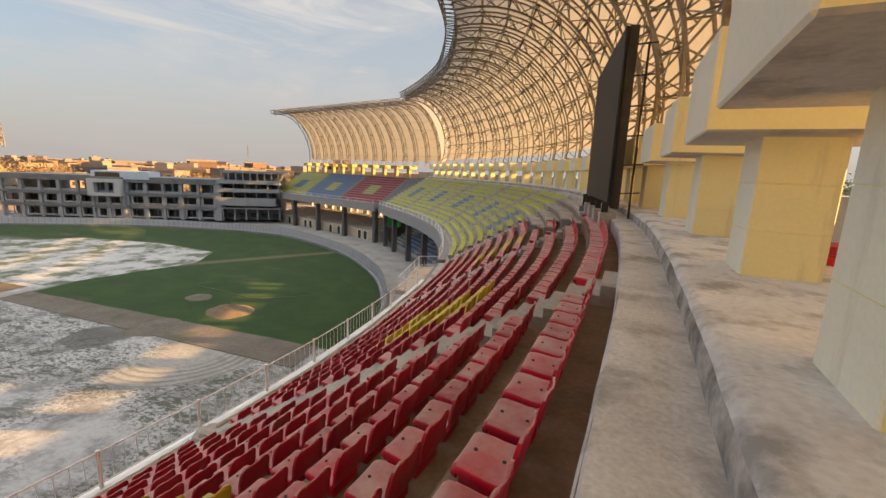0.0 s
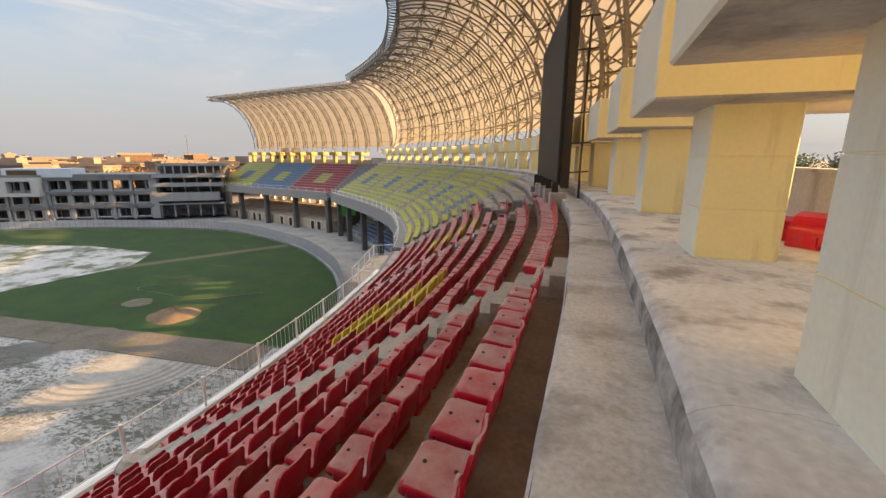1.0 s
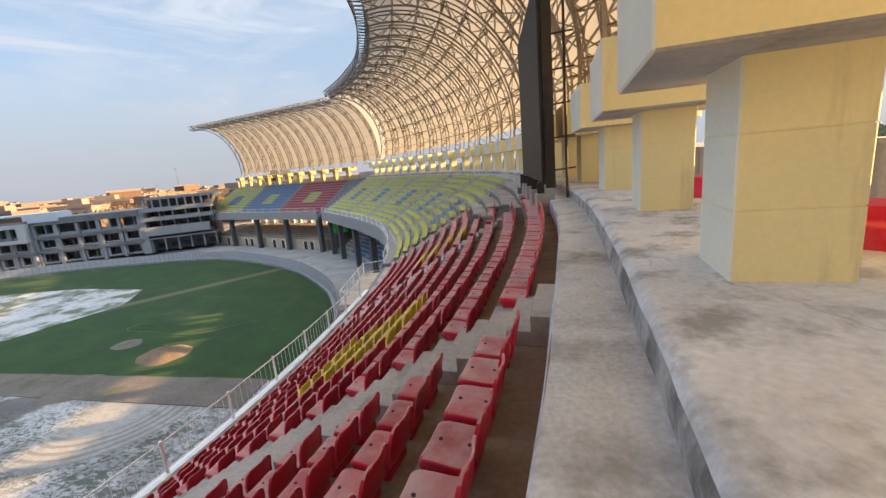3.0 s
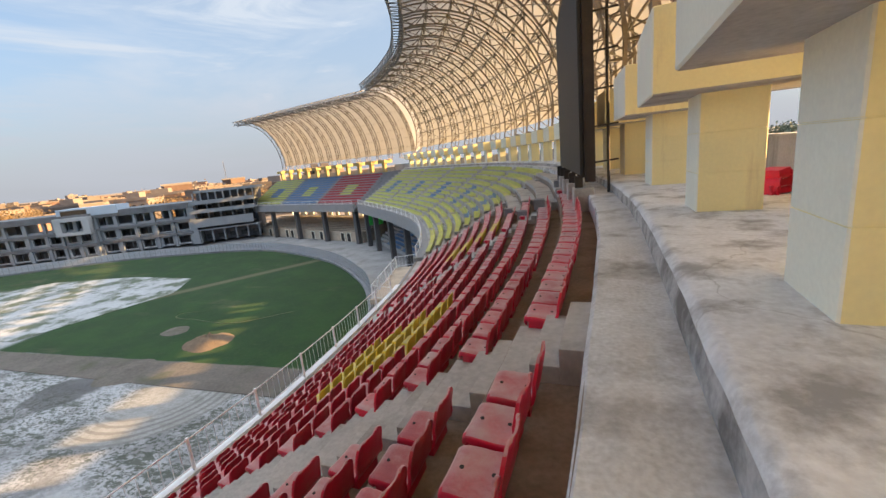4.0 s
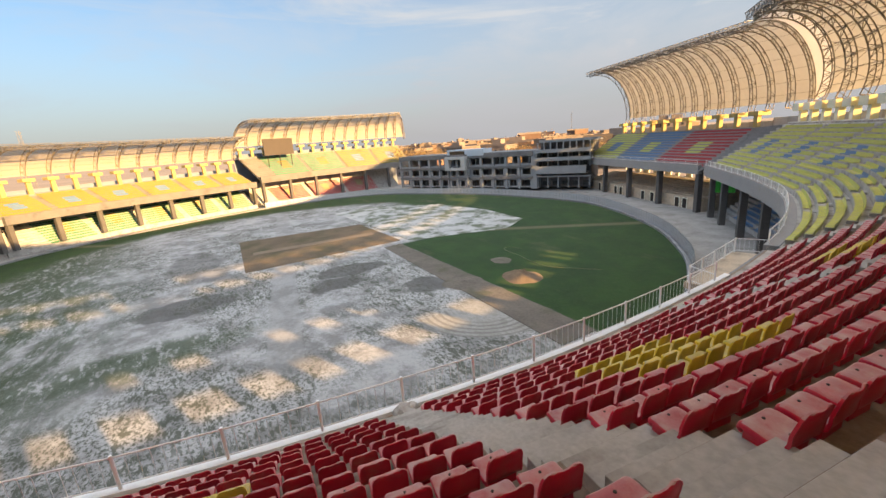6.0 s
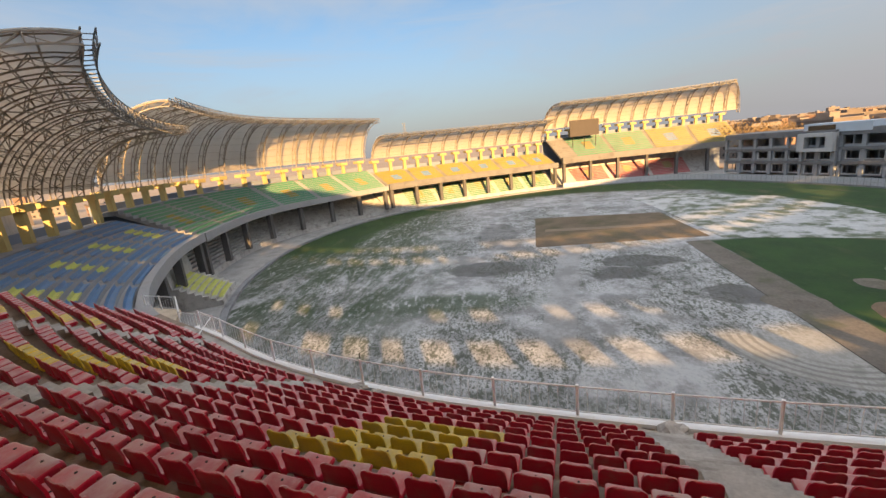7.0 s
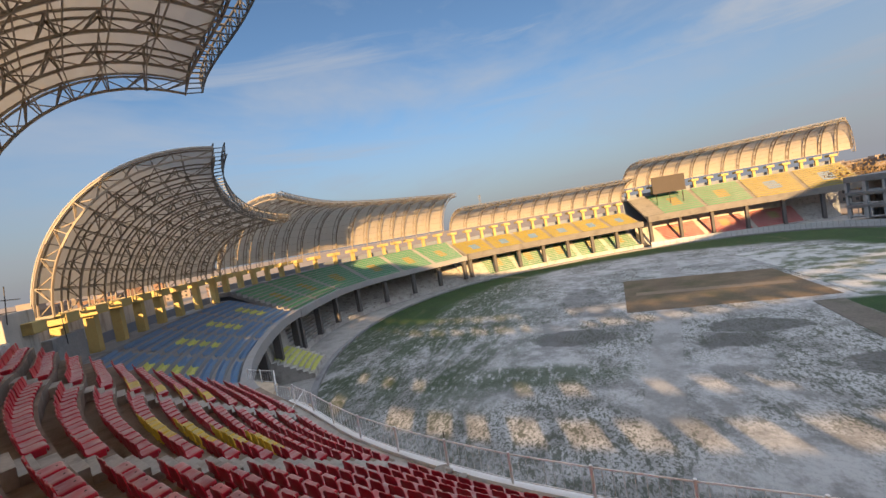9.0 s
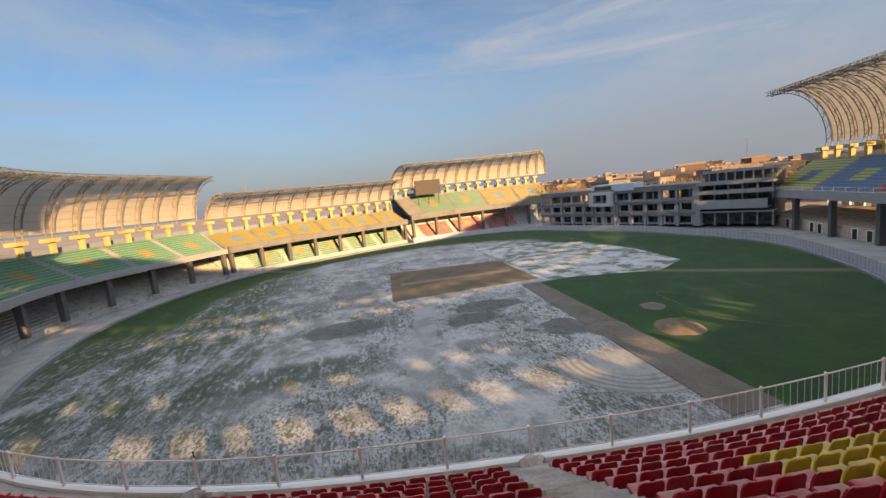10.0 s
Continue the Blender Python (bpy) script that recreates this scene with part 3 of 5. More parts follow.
for p, d in RIM + RIM[:1]:
    q = Vector((p.x, p.y, GROUND))
    rows_.append([q + d * 1.0 + Vector((0, 0, -0.25)), q + d * 1.0 + Vector((0, 0, 0.2)), q + d * 30.0 + Vector((0, 0, 0.2)), q + d * 30.0 + Vector((0, 0, -0.25))])
mb.grid(rows_, closed=True, caps=False)
thing("apron", mb, material("dusty_paving", (0.31, 0.305, 0.30), 0.95, var=0.25, scale=0.4, fine=5, bump=0.2, stain=(0.20, 0.19, 0.18), stain_scale=0.3), "dusty pale concrete apron between field and stands", "pavement", kind="structure")


# ---- stands ----
ROW_IN, ROW_OUT = 0.87, 10.55
RISE = 0.49
FLOOR = -0.30 - 13 * RISE


def row_u(i, rows=12):
    """The inner edge of row i, counted down from the aisle."""
    return ROW_OUT - (ROW_OUT - ROW_IN) / rows * i


def tier(name, line, s0, s1, floor, aisle, rows, mat, label, step=1.6, thick=0.4):
    rise = (aisle - floor) / (rows + 1)
    prof = [(0.0, floor - thick), (0.0, floor), (row_u(rows, rows), floor)]
    for i in range(rows, 0, -1):
        z = aisle - rise * i
        prof += [(row_u(i, rows), z), (row_u(i - 1, rows), z)]
    prof += [(ROW_OUT, aisle - 0.02), (ROW_OUT + 0.3, aisle - 0.02), (ROW_OUT + 0.3, aisle - thick - 0.3), (ROW_IN, floor - thick)]
    q = MB()
    line.sweep(q, s0, s1, prof, step)
    return thing(name, q, mat, label, "seating tier", kind="structure")


def rough_sweep(name, line, s0, s1, prof, loose, mat, label, category, amp=0.02, step=0.12, edge=None):
    """A sweep whose loose corners wander a little, as a hand-cast edge does."""
    q = MB()
    n = int((s1 - s0) / step)
    rows = []
    for i in range(n + 1):
        s = s0 + (s1 - s0) * i / n
        r = []
        for j, (u, z) in enumerate(prof):
            if j in loose:
                a = noise.noise(Vector((s * 0.9, j * 0.4, 0))) + 0.5 * noise.noise(Vector((s * 2.6, j * 0.7, 4)))
                b = noise.noise(Vector((s * 1.1, j * 0.5, 9))) + 0.5 * noise.noise(Vector((s * 3.1, j * 0.6, 2)))
                u, z = u + amp * a, z + amp * 0.5 * b
            r.append(line.at(s, u, z))
        rows.append(r)
    q.grid(rows, closed=True)
    ob = thing(name, q, mat, label, category, kind="structure")
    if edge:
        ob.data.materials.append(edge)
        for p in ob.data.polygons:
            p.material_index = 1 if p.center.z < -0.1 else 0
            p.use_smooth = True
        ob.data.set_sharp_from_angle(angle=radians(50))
    return ob


def sweep_thing(name, line, s0, s1, prof, mat, label, category, kind="structure", step=1.6):
    q = MB()
    line.sweep(q, s0, s1, prof, step)
    return thing(name, q, mat, label, category, kind=kind)


def seat_mesh(name, mat):
    """One moulded bucket seat: x across, y to the front, z up; it stands on z = 0."""
    # y, z, half width, sheet depth downward, sheet depth backward
    prof = [(0.012, 0.06, 0.16, 0.0, 0.02), (0.026, 0.10, 0.18, 0.0, 0.02), (0.020, 0.136, 0.19, 0.02, 0.02), (-0.008, 0.158, 0.197, 0.035, 0.0), (-0.05, 0.163, 0.202, 0.04, 0.0), (-0.12, 0.158, 0.206, 0.04, 0.0), (-0.21, 0.148, 0.208, 0.04, 0.0), (-0.275, 0.148, 0.209, 0.04, 0.0),
            (-0.315, 0.165, 0.210, 0.03, 0.02), (-0.340, 0.21, 0.210, 0.01, 0.025), (-0.357, 0.29, 0.210, 0.0, 0.024), (-0.373, 0.36, 0.207, 0.0, 0.024), (-0.384, 0.415, 0.199, 0.0, 0.024), (-0.391, 0.447, 0.183, 0.0, 0.022), (-0.396, 0.467, 0.155, 0.0, 0.018), (-0.399, 0.476, 0.11, 0.0, 0.014)]
    xs = [-1, -0.96, -0.86, -0.62, -0.25, 0.25, 0.62, 0.86, 0.96, 1]
    q = MB()
    rows = []
    for k, (y, z, w, dn, bk) in enumerate(prof):
        wing = min(1.0, max(0.0, (z - 0.15) / 0.12)) if k >= 7 else 0.0
        r1, r2 = [], []
        for x in xs:
            e = max(0.0, (abs(x) - 0.86) / 0.14)
            p_ = Vector((x * w, y, z))
            if k < 8:
                # dished pan with rolled-down rims
                p_.z += 0.012 * x * x - 0.03 * e * e
            else:
                # the back wraps forward towards its sides
                p_.y += 0.028 * wing * x * x - 0.008 * e * e
            r1.append(p_)
            r2.append(Vector((x * w * 0.985, p_.y - bk, p_.z - dn)))
        rows.append(r1 + r2[::-1])
    q.grid(rows, closed=True)
    # skirt that carries the pan on the tread
    q.box(-0.165, 0.165, -0.30, -0.02, 0.0, 0.13)
    return q.mesh(name, mat, smooth=True)


def hue_mesh(me, second):
    """Let the upward faces of the pan carry the dustier plastic."""
    me.materials.append(second)
    for p in me.polygons:
        if p.normal.z > 0.75:
            p.material_index = 1
    return me


DUSTYEL = material("dusty_yellow_plastic", (0.58, 0.46, 0.12), 0.75, var=0.2, scale=4, fine=50, bump=0.05, stain=(0.52, 0.44, 0.24), stain_scale=5.0, stain_lo=0.42, stain_hi=0.62, rand=0.15)
SEAT_RED = hue_mesh(seat_mesh("seat_shell", RED), DUSTRED)
SEAT_YEL = hue_mesh(seat_mesh("seat_shell", YSEAT), DUSTYEL)
HOLE = MB()
HOLE.tube((0, 0, -0.004), (0, 0, 0.006), 0.014, 8)
HOLE_ME = HOLE.mesh("drain_hole", IRON)

STAIRS = [235.8, 243.4, 253.62, 265.4, 277.4, 288.5, 299.5, 310.5, 321.5, 334.5]
STAIR_SKEW = {235.8: -0.08, 243.4: -0.06, 253.62: -0.03}
STAIR_W = 1.1
PITCH = 0.5


def stair_s(g, i):
    """Where a stair crosses row i: the flights do not run quite square to the rows."""
    return g + STAIR_SKEW.get(g, 0.0) * (i - 1)


def stretch(s, u):
    """Metres on row u for one metre along the front line."""
    return (A.at(s + 0.1, u) - A.at(s - 0.1, u)).length / 0.2


# near bowl: treads, aisle, slab
S_END = 226.0
tier("tier_near", A, S_END, 278.5, FLOOR, -0.30, 12, DIRTY, "brown dusty stepped concrete seating tier")
tier("tier_side", A, 278.5, 335.9, -6.41, -0.30, 12, CONCRETE, "grey stepped concrete seating tier")
rough_sweep("aisle", A, S_END, 335.9, [(ROW_OUT - 0.02, -0.72), (ROW_OUT - 0.02, -0.34), (ROW_OUT + 0.015, -0.303), (ROW_OUT + 0.2, -0.30), (ROW_OUT + 0.42, -0.307), (11.23, -0.30), (11.23, -0.72)], (1, 2, 3, 4), AISLE, "worn dusty concrete walkway along the top row", "walkway", amp=0.016)
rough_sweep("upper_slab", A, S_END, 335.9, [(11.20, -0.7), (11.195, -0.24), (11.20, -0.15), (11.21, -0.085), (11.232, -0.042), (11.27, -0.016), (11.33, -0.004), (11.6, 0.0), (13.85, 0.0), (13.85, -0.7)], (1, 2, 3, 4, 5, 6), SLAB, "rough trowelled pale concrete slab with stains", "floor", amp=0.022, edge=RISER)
# this stretch is raised to 1.5 m to keep sun off the columns
sweep_thing("rear_parapet", A, S_END, 243.0, [(13.75, -0.02), (13.75, 1.5), (14.0, 1.5), (14.0, -0.3)], RAWWALL, "bare rendered wall behind the columns, raised to block sun", "wall", step=1.6)
sweep_thing("rear_parapet", A, 243.0, 335.9, [(13.75, -0.02), (13.75, 0.93), (13.70, 0.93), (13.70, 0.98), (14.0, 0.98), (14.0, 0.93), (13.95, 0.93), (13.95, -0.3)], RAWWALL, "bare rendered parapet wall behind the columns", "wall", step=1.6)
sweep_thing("front_kerb", A, S_END + 5, 272.2, [(-0.14, FLOOR - 0.45), (-0.14, FLOOR + 0.14), (0.13, FLOOR + 0.14), (0.13, FLOOR - 0.45)], WHITE, "white painted kerb under the railing", "kerb", step=1.6)
sweep_thing("front_fascia", A, S_END + 4, 278.5, [(-0.16, -7.3), (-0.16, FLOOR - 0.04), (0.0, FLOOR - 0.01), (0.0, -7.3)], DARKCON, "grey fascia of the upper deck", "wall", step=1.6)

sweep_thing("front_walkway", A, S_END + 4, 278.5, [(0.13, FLOOR - 0.2), (0.13, FLOOR + 0.015), (0.86, FLOOR + 0.015), (0.86, FLOOR - 0.2)], CONCRETE, "grey concrete walkway behind the railing", "walkway", step=1.6)

# bare concrete terraces beside the screen, where the top rows carry no seats
for i_, sa_, sb_ in ((1, 266.15, 278.4), (2, 266.15, 278.4), (3, 270.7, 278.4), (4, 270.7, 278.4)):
    z_ = -0.30 - RISE * i_
    rough_sweep("terrace_step", A, sa_, sb_, [(row_u(i_) + 0.004, z_ - 0.1), (row_u(i_) + 0.004, z_ + 0.19), (row_u(i_) + 0.03, z_ + 0.22), (row_u(i_ - 1) - 0.025, z_ + 0.22), (row_u(i_ - 1) - 0.025, z_ - 0.1)], (1, 2), CONCRETE, "bare grey concrete terrace step beside the screen", "step", amp=0.012, step=0.4)
for s_, u_, z_, w_, h_ in ((265.5, 9.05, -1.28, 0.5, 0.42), (266.3, 8.3, -1.77, 0.45, 0.36), (270.6, 7.4, -2.26, 0.5, 0.4), (267.0, 9.95, -0.58, 0.4, 0.3)):
    q = MB()
    q.box(-w_ / 2, w_ / 2, -0.22, 0.22, 0, h_, A.pose_at(s_, u_, z_ - 0.01))
    thing("loose_block", bevelled(q, "loose_block", DARKCON, 0.02), None, "dark grey concrete block lying on the terrace", "block", "loose blocks")

# lower storey of this stand: an outer wall with openings that let the low sun through
for z0_, z1_ in ((-16.0, -6.85), (-5.75, -4.6), (-3.8, -0.2)):
    sweep_thing("wall_outer", A, 196.0, 336.0, [(14.0, z0_), (14.0, z1_), (14.3, z1_), (14.3, z0_)], RAWWALL, "bare concrete outer wall of the stand", "wall", step=2.0)
rng_ = random.Random(4)
for z0_, z1_, first, wide, sa, sb in ((-6.85, -5.75, 196.0, 2.1, 236.0, 300.0), (-4.6, -3.8, 197.7, 1.7, 238.0, 294.0)):
    # piers fill the wall between the openings
    edge_ = 196.0
    s_ = first
    while s_ < 336.0:
        w_ = wide * rng_.uniform(0.8, 1.2)
        if sa < s_ < sb and rng_.random() < 0.92:
            q = MB()
            A.sweep(q, edge_, s_, [(14.0, z0_), (14.0, z1_), (14.3, z1_), (14.3, z0_)], 2.2)
            thing("outer_pier", q, RAWWALL, "bare concrete pier between two openings", "pier", group="piers of the outer wall", kind="structure")
            edge_ = s_ + w_
        s_ += 3.5
    q = MB()
    A.sweep(q, edge_, 336.0, [(14.0, z0_), (14.0, z1_), (14.3, z1_), (14.3, z0_)], 2.2)
    thing("outer_pier", q, RAWWALL, "bare concrete pier between two openings", "pier", group="piers of the outer wall", kind="structure")

# seats of the near bowl
near_list, rest = [], {"red": [], "yel": []}
YELLOW_SPANS = ((232.3, 234.2, 0.0), (238.9, 240.9, 0.2), (247.4, 249.5, 0.1), (256.2, 258.75, 0.08), (268.0, 270.4, 0.0))
for i in range(1, 13):
    z, u = -0.30 - RISE * i, row_u(i)
    ends = [(226.6, 0.0)] + [(stair_s(g, i), STAIR_W / 2) for g in STAIRS[:5]]
    for (a_, wa_), (b_, wb_) in zip(ends, ends[1:]):
        k_ = stretch((a_ + b_) / 2, u)
        lo_, hi_ = a_ + (wa_ - 0.04) / k_, b_ - (wb_ + 0.16) / k_
        n_ = int((hi_ - lo_) * k_ / PITCH)
        for j in range(n_):
            s = lo_ + (hi_ - lo_) * (j + 0.5) / n_
            if (s > 266.4 and i <= 2) or (s > 270.5 and i in (3, 4)) or s > 276.6:
                continue
            yellow = 5 <= i <= 8 and any(p0 + d * (i - 5) < s < p1 + d * (i - 5) for p0, p1, d in YELLOW_SPANS)
            m_ = A.pose_at(s, u + 0.09 + rng_.uniform(-0.012, 0.012), z) @ pose(0, 0, 0, rng_.uniform(-1.5, 1.5), 0, rng_.uniform(-2.5, 2.5))
            near_list.append((abs(s - 250.0) * 1.0 + i * 1.1, yellow, m_))
near_list.sort(key=lambda q: q[0])
for k, (d_, yellow, m_) in enumerate(near_list):
    if k < 300:
        ob = new("stadium_seat", SEAT_YEL if yellow else SEAT_RED)
        ob.matrix_world = m_
        tagged(ob, "yellow moulded plastic stadium seat with a dusty pan" if yellow else "red moulded plastic stadium seat with a dusty pan", "stadium seat", "seats of the near bowl")
        if d_ < 9.5:
            for y_ in (-0.07, -0.29):
                h_ = new("drain_hole", HOLE_ME)
                h_.parent = ob
                h_.matrix_basis = pose(0.0, y_ * 0.88, 0.163 if y_ > -0.1 else 0.148)
    else:
        rest["yel" if yellow else "red"].append(m_)


def joined(name, base, places, label, category, group=""):
    """Many copies of one small mesh as a single mesh."""
    v0 = np.array([w.co[:] for w in base.vertices])
    polys = [tuple(p.vertices) for p in base.polygons]
    idx = [p.material_index for p in base.polygons]
    v, f, mi = [], [], []
    for m in places:
        k = len(v)
        a = np.array(m)
        v += (v0 @ a[:3, :3].T + a[:3, 3]).tolist()
        f += [tuple(k + i for i in p) for p in polys]
        mi += idx
    me = bpy.data.meshes.new(name)
    me.from_pydata(v, [], f)
    for m in base.materials:
        me.materials.append(m)
    me.polygons.foreach_set("material_index", mi)
    if base.polygons[0].use_smooth:
        me.polygons.foreach_set("use_smooth", [True] * len(f))
        me.set_sharp_from_angle(angle=radians(52))
    me.update()
    return tagged(new(name, me), label, category, group, "stuff")


joined("stadium_seats_red", SEAT_RED, rest["red"], "rows of red moulded plastic stadium seats on the near bowl", "stadium seats")
joined("stadium_seats_yellow", SEAT_YEL, rest["yel"], "yellow moulded plastic stadium seats among the red rows", "stadium seats")

# stairs between the seat blocks
STEP = MB()
STEP.box(-STAIR_W / 2, STAIR_W / 2, 0.0, 0.25, 0, RISE * 2 / 3)
STEP2 = MB()
STEP2.box(-STAIR_W / 2, STAIR_W / 2, 0.25, 0.5, 0, RISE / 3)
STEP3 = MB()
STEP3.box(-STAIR_W / 2, STAIR_W / 2, 0.5, 0.802, 0, 0.012)
STEP_ME = STEP.mesh("step", CONCRETE)
STEP_MES = [STEP_ME, STEP2.mesh("step", CONCRETE), STEP3.mesh("step", CONCRETE)]
for me_ in STEP_MES:
  bmv = bmesh.new()
  bmv.from_mesh(me_)
  bmesh.ops.bevel(bmv, geom=bmv.edges[:], offset=0.005, segments=1, affect="EDGES")
  bmv.to_mesh(me_)
  bmv.free()
for g_ in STAIRS[:-1]:
    hd = holder("stair_flight", A.at(g_, 5.5, -3.3), "grey concrete stair flight between two seat blocks", "stairs", "stair flights of the bowl", "structure")
    for i in range(1, 13):
        for me_ in STEP_MES:
            part("step", me_, None, hd).matrix_world = A.pose_at(stair_s(g_, i), row_u(i - 1), -0.30 - RISE * i)


# ---- front railing ----
def railing(line, s0, s1, z, spacing, u=0.0, label="white painted steel railing with upright bars", height=0.95, dense=0.245):
    hd = holder("railing", line.at((s0 + s1) / 2, u, z), label, "railing", "railings")
    n = max(1, round((s1 - s0) / spacing))
    post = MB()
    post.tube((0, 0, 0), (0, 0, height + 0.06), 0.045, 8)
    post_me = post.mesh("post", WHITE)
    bar = MB()
    bar.tube((0, 0, 0.14), (0, 0, height - 0.02), 0.0065, 4)
    bar_me = bar.mesh("bar", WHITE)
    for i in range(n + 1):
        s = s0 + (s1 - s0) * i / n
        part("post", post_me, None, hd).matrix_world = line.pose_at(s, u, z)
        if i < n:
            t2 = s0 + (s1 - s0) * (i + 1) / n
            for zz, nm, rr in ((height, "top_rail", 0.026), (0.14, "bottom_rail", 0.02)):
                q = MB()
                q.tube(line.at(s, u, z + zz), line.at(t2, u, z + zz), rr, 6)
                part(nm, q, WHITE, hd)
            a, b = line.at(s, u, z), line.at(t2, u, z)
            m = int((b - a).length / dense)
            for k in range(1, m):
                part("bar", bar_me, None, hd).matrix_world = Matrix.Translation(a.lerp(b, k / m))
    return hd


railing(A, 231.58, 270.7, FLOOR + 0.11, 2.445)

# jogs of the railing and landings at both ends of the deck front
def landing(name, pts, z, mat, label):
    q = MB()
    q.hexa([Vector((x, y, z - 0.35)) for x, y in pts] + [Vector((x, y, z)) for x, y in pts])
    return thing(name, bevelled(q, name, mat, 0.02), None, label, "landing", "landings of the deck front", "structure")


SANDY = material("sandy_concrete", (0.52, 0.44, 0.34), 0.92, var=0.25, scale=1.2, fine=14, bump=0.3, stain=(0.34, 0.29, 0.24), stain_scale=1.0)
landing("landing", [(-16.4, -9.4), (-17.4, -12.4), (-14.9, -13.4), (-13.3, -10.4)], -7.35, SANDY, "dusty concrete landing at the end of the bowl")
landing("landing", [(-20.3, -14.8), (-21.2, -18.0), (-17.6, -17.2), (-17.2, -13.0)], -7.35, SANDY, "dusty concrete landing at the end of the bowl")
landing("landing", [(-6.2, 28.9), (-3.8, 28.9), (-3.8, 37.2), (-6.7, 36.7)], -7.45, SANDY, "sandy concrete landing beside the stair")
for p_, q_ in (((-13.6, -8.6), (-16.2, -9.6)), ((-16.2, -9.6), (-17.2, -12.4)), ((-17.2, -12.4), (-20.1, -14.8)), ((-20.1, -14.8), (-21.0, -17.9)),
               ((-4.5, 28.4), (-6.0, 29.0)), ((-6.0, 29.0), (-6.5, 36.6)), ((-6.5, 36.6), (-4.6, 37.3))):
    ln_ = Line([p_, q_], 6)
    railing(ln_, 0.0, ln_.length, -7.35 if p_[1] < 20 else -7.45, 1.9, label="white painted steel railing jog beside a landing")

# stick and rubble lumps by the kerb
q = MB()
q.tube((-8.75, 1.2, FLOOR), (-8.9, 1.15, FLOOR + 1.3), 0.02, 6)
thing("iron_rod", q, IRON, "thin dark iron rod standing by the railing", "rod")
for x_, y_, r_, seed_ in ((-8.55, 1.05, 0.32, 2), (-8.3, 1.75, 0.2, 5), (-5.75, 10.45, 0.38, 8), (-5.5, 10.0, 0.2, 9)):
    q = MB()
    rows_ = []
    for i in range(7):
        th = math.pi * i / 6
        rows_.append([Vector((x_, y_, FLOOR + 0.03 + 0.2 * r_)) + Vector((math.sin(th) * math.cos(a), math.sin(th) * math.sin(a), 0.55 * math.cos(th))) * r_ * (1 + 0.45 * noise.noise(Vector((math.sin(th) * math.cos(a) * 1.6, math.sin(th) * math.sin(a) * 1.6, math.cos(th) * 1.6 + seed_)))) for a in [2 * math.pi * k / 12 for k in range(12)]])
    q.grid([r + r[:1] for r in rows_])
    thing("rubble_lump", q, CONCRETE, "grey lump of broken concrete by the railing", "rubble", "rubble lumps")


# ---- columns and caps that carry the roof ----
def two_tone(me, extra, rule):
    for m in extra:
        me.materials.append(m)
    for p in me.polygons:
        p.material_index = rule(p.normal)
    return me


q = MB()
rows_ = []
for z_, in_ in ((0.0, 0.0), (0.555, 0.0), (0.558, 0.008), (0.566, 0.008), (0.569, 0.0), (1.125, 0.0), (1.128, 0.008), (1.136, 0.008), (1.139, 0.0), (1.69, 0.0)):
    x_, ya_, yb_, c_ = 0.41 - in_, -0.82 + in_, -in_, 0.014
    rows_.append([Vector(p + (z_,)) for p in ((-x_ + c_, ya_), (x_ - c_, ya_), (x_, ya_ + c_), (x_, yb_ - c_), (x_ - c_, yb_), (-x_ + c_, yb_), (-x_, yb_ - c_), (-x_, ya_ + c_))])
q.grid(rows_, closed=True)
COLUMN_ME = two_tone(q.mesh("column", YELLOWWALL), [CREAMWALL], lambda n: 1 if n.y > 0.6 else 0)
q = MB()
q.box(-1.02, 1.02, -2.1, 0.68, 1.67, 2.75)
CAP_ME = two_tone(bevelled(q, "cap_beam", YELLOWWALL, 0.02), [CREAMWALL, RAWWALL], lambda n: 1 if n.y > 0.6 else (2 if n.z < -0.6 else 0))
BAY = 3.5
PLACES = [250.0 - BAY * k for k in range(7, 0, -1)] + [249.88, 253.2, 256.9, 260.3] + [260.3 + BAY * k for k in range(1, 22)]
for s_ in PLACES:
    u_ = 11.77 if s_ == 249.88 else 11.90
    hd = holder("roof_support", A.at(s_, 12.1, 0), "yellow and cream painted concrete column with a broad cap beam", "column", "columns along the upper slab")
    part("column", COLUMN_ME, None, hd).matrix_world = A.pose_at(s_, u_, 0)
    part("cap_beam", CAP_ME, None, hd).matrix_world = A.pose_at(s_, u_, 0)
sweep_thing("ring_beam", A, S_END - 3, 335.9, [(13.0, 1.95), (13.0, 2.72), (13.7, 2.72), (13.7, 1.95)], YELLOWWALL, "yellow painted ring beam behind the caps", "beam", step=1.6)


def portal_row(line, s0, s1, spacing, u, z_floor, z_top, width=0.85, cap_w=2.2, label="yellow painted concrete column with a broad cap", group=""):
    n = max(1, round((s1 - s0) / spacing))
    h = z_top - 0.75 - z_floor
    c, p = MB(), MB()
    c.box(-width / 2, width / 2, -0.8, 0.0, 0, h + 0.02)
    p.box(-cap_w / 2, cap_w / 2, -2.0, 0.6, h, z_top - z_floor)
    cm, pm = bevelled(c, "column", TONEDYELLOW, 0.02), bevelled(p, "cap", TONEDYELLOW, 0.03)
    for i in range(n + 1):
        s = s0 + (s1 - s0) * i / n
        hd = holder("roof_support", line.at(s, u, z_floor), label, "column", group)
        part("column", cm, None, hd).matrix_world = line.pose_at(s, u, z_floor)
        part("cap", pm, None, hd).matrix_world = line.pose_at(s, u, z_floor)


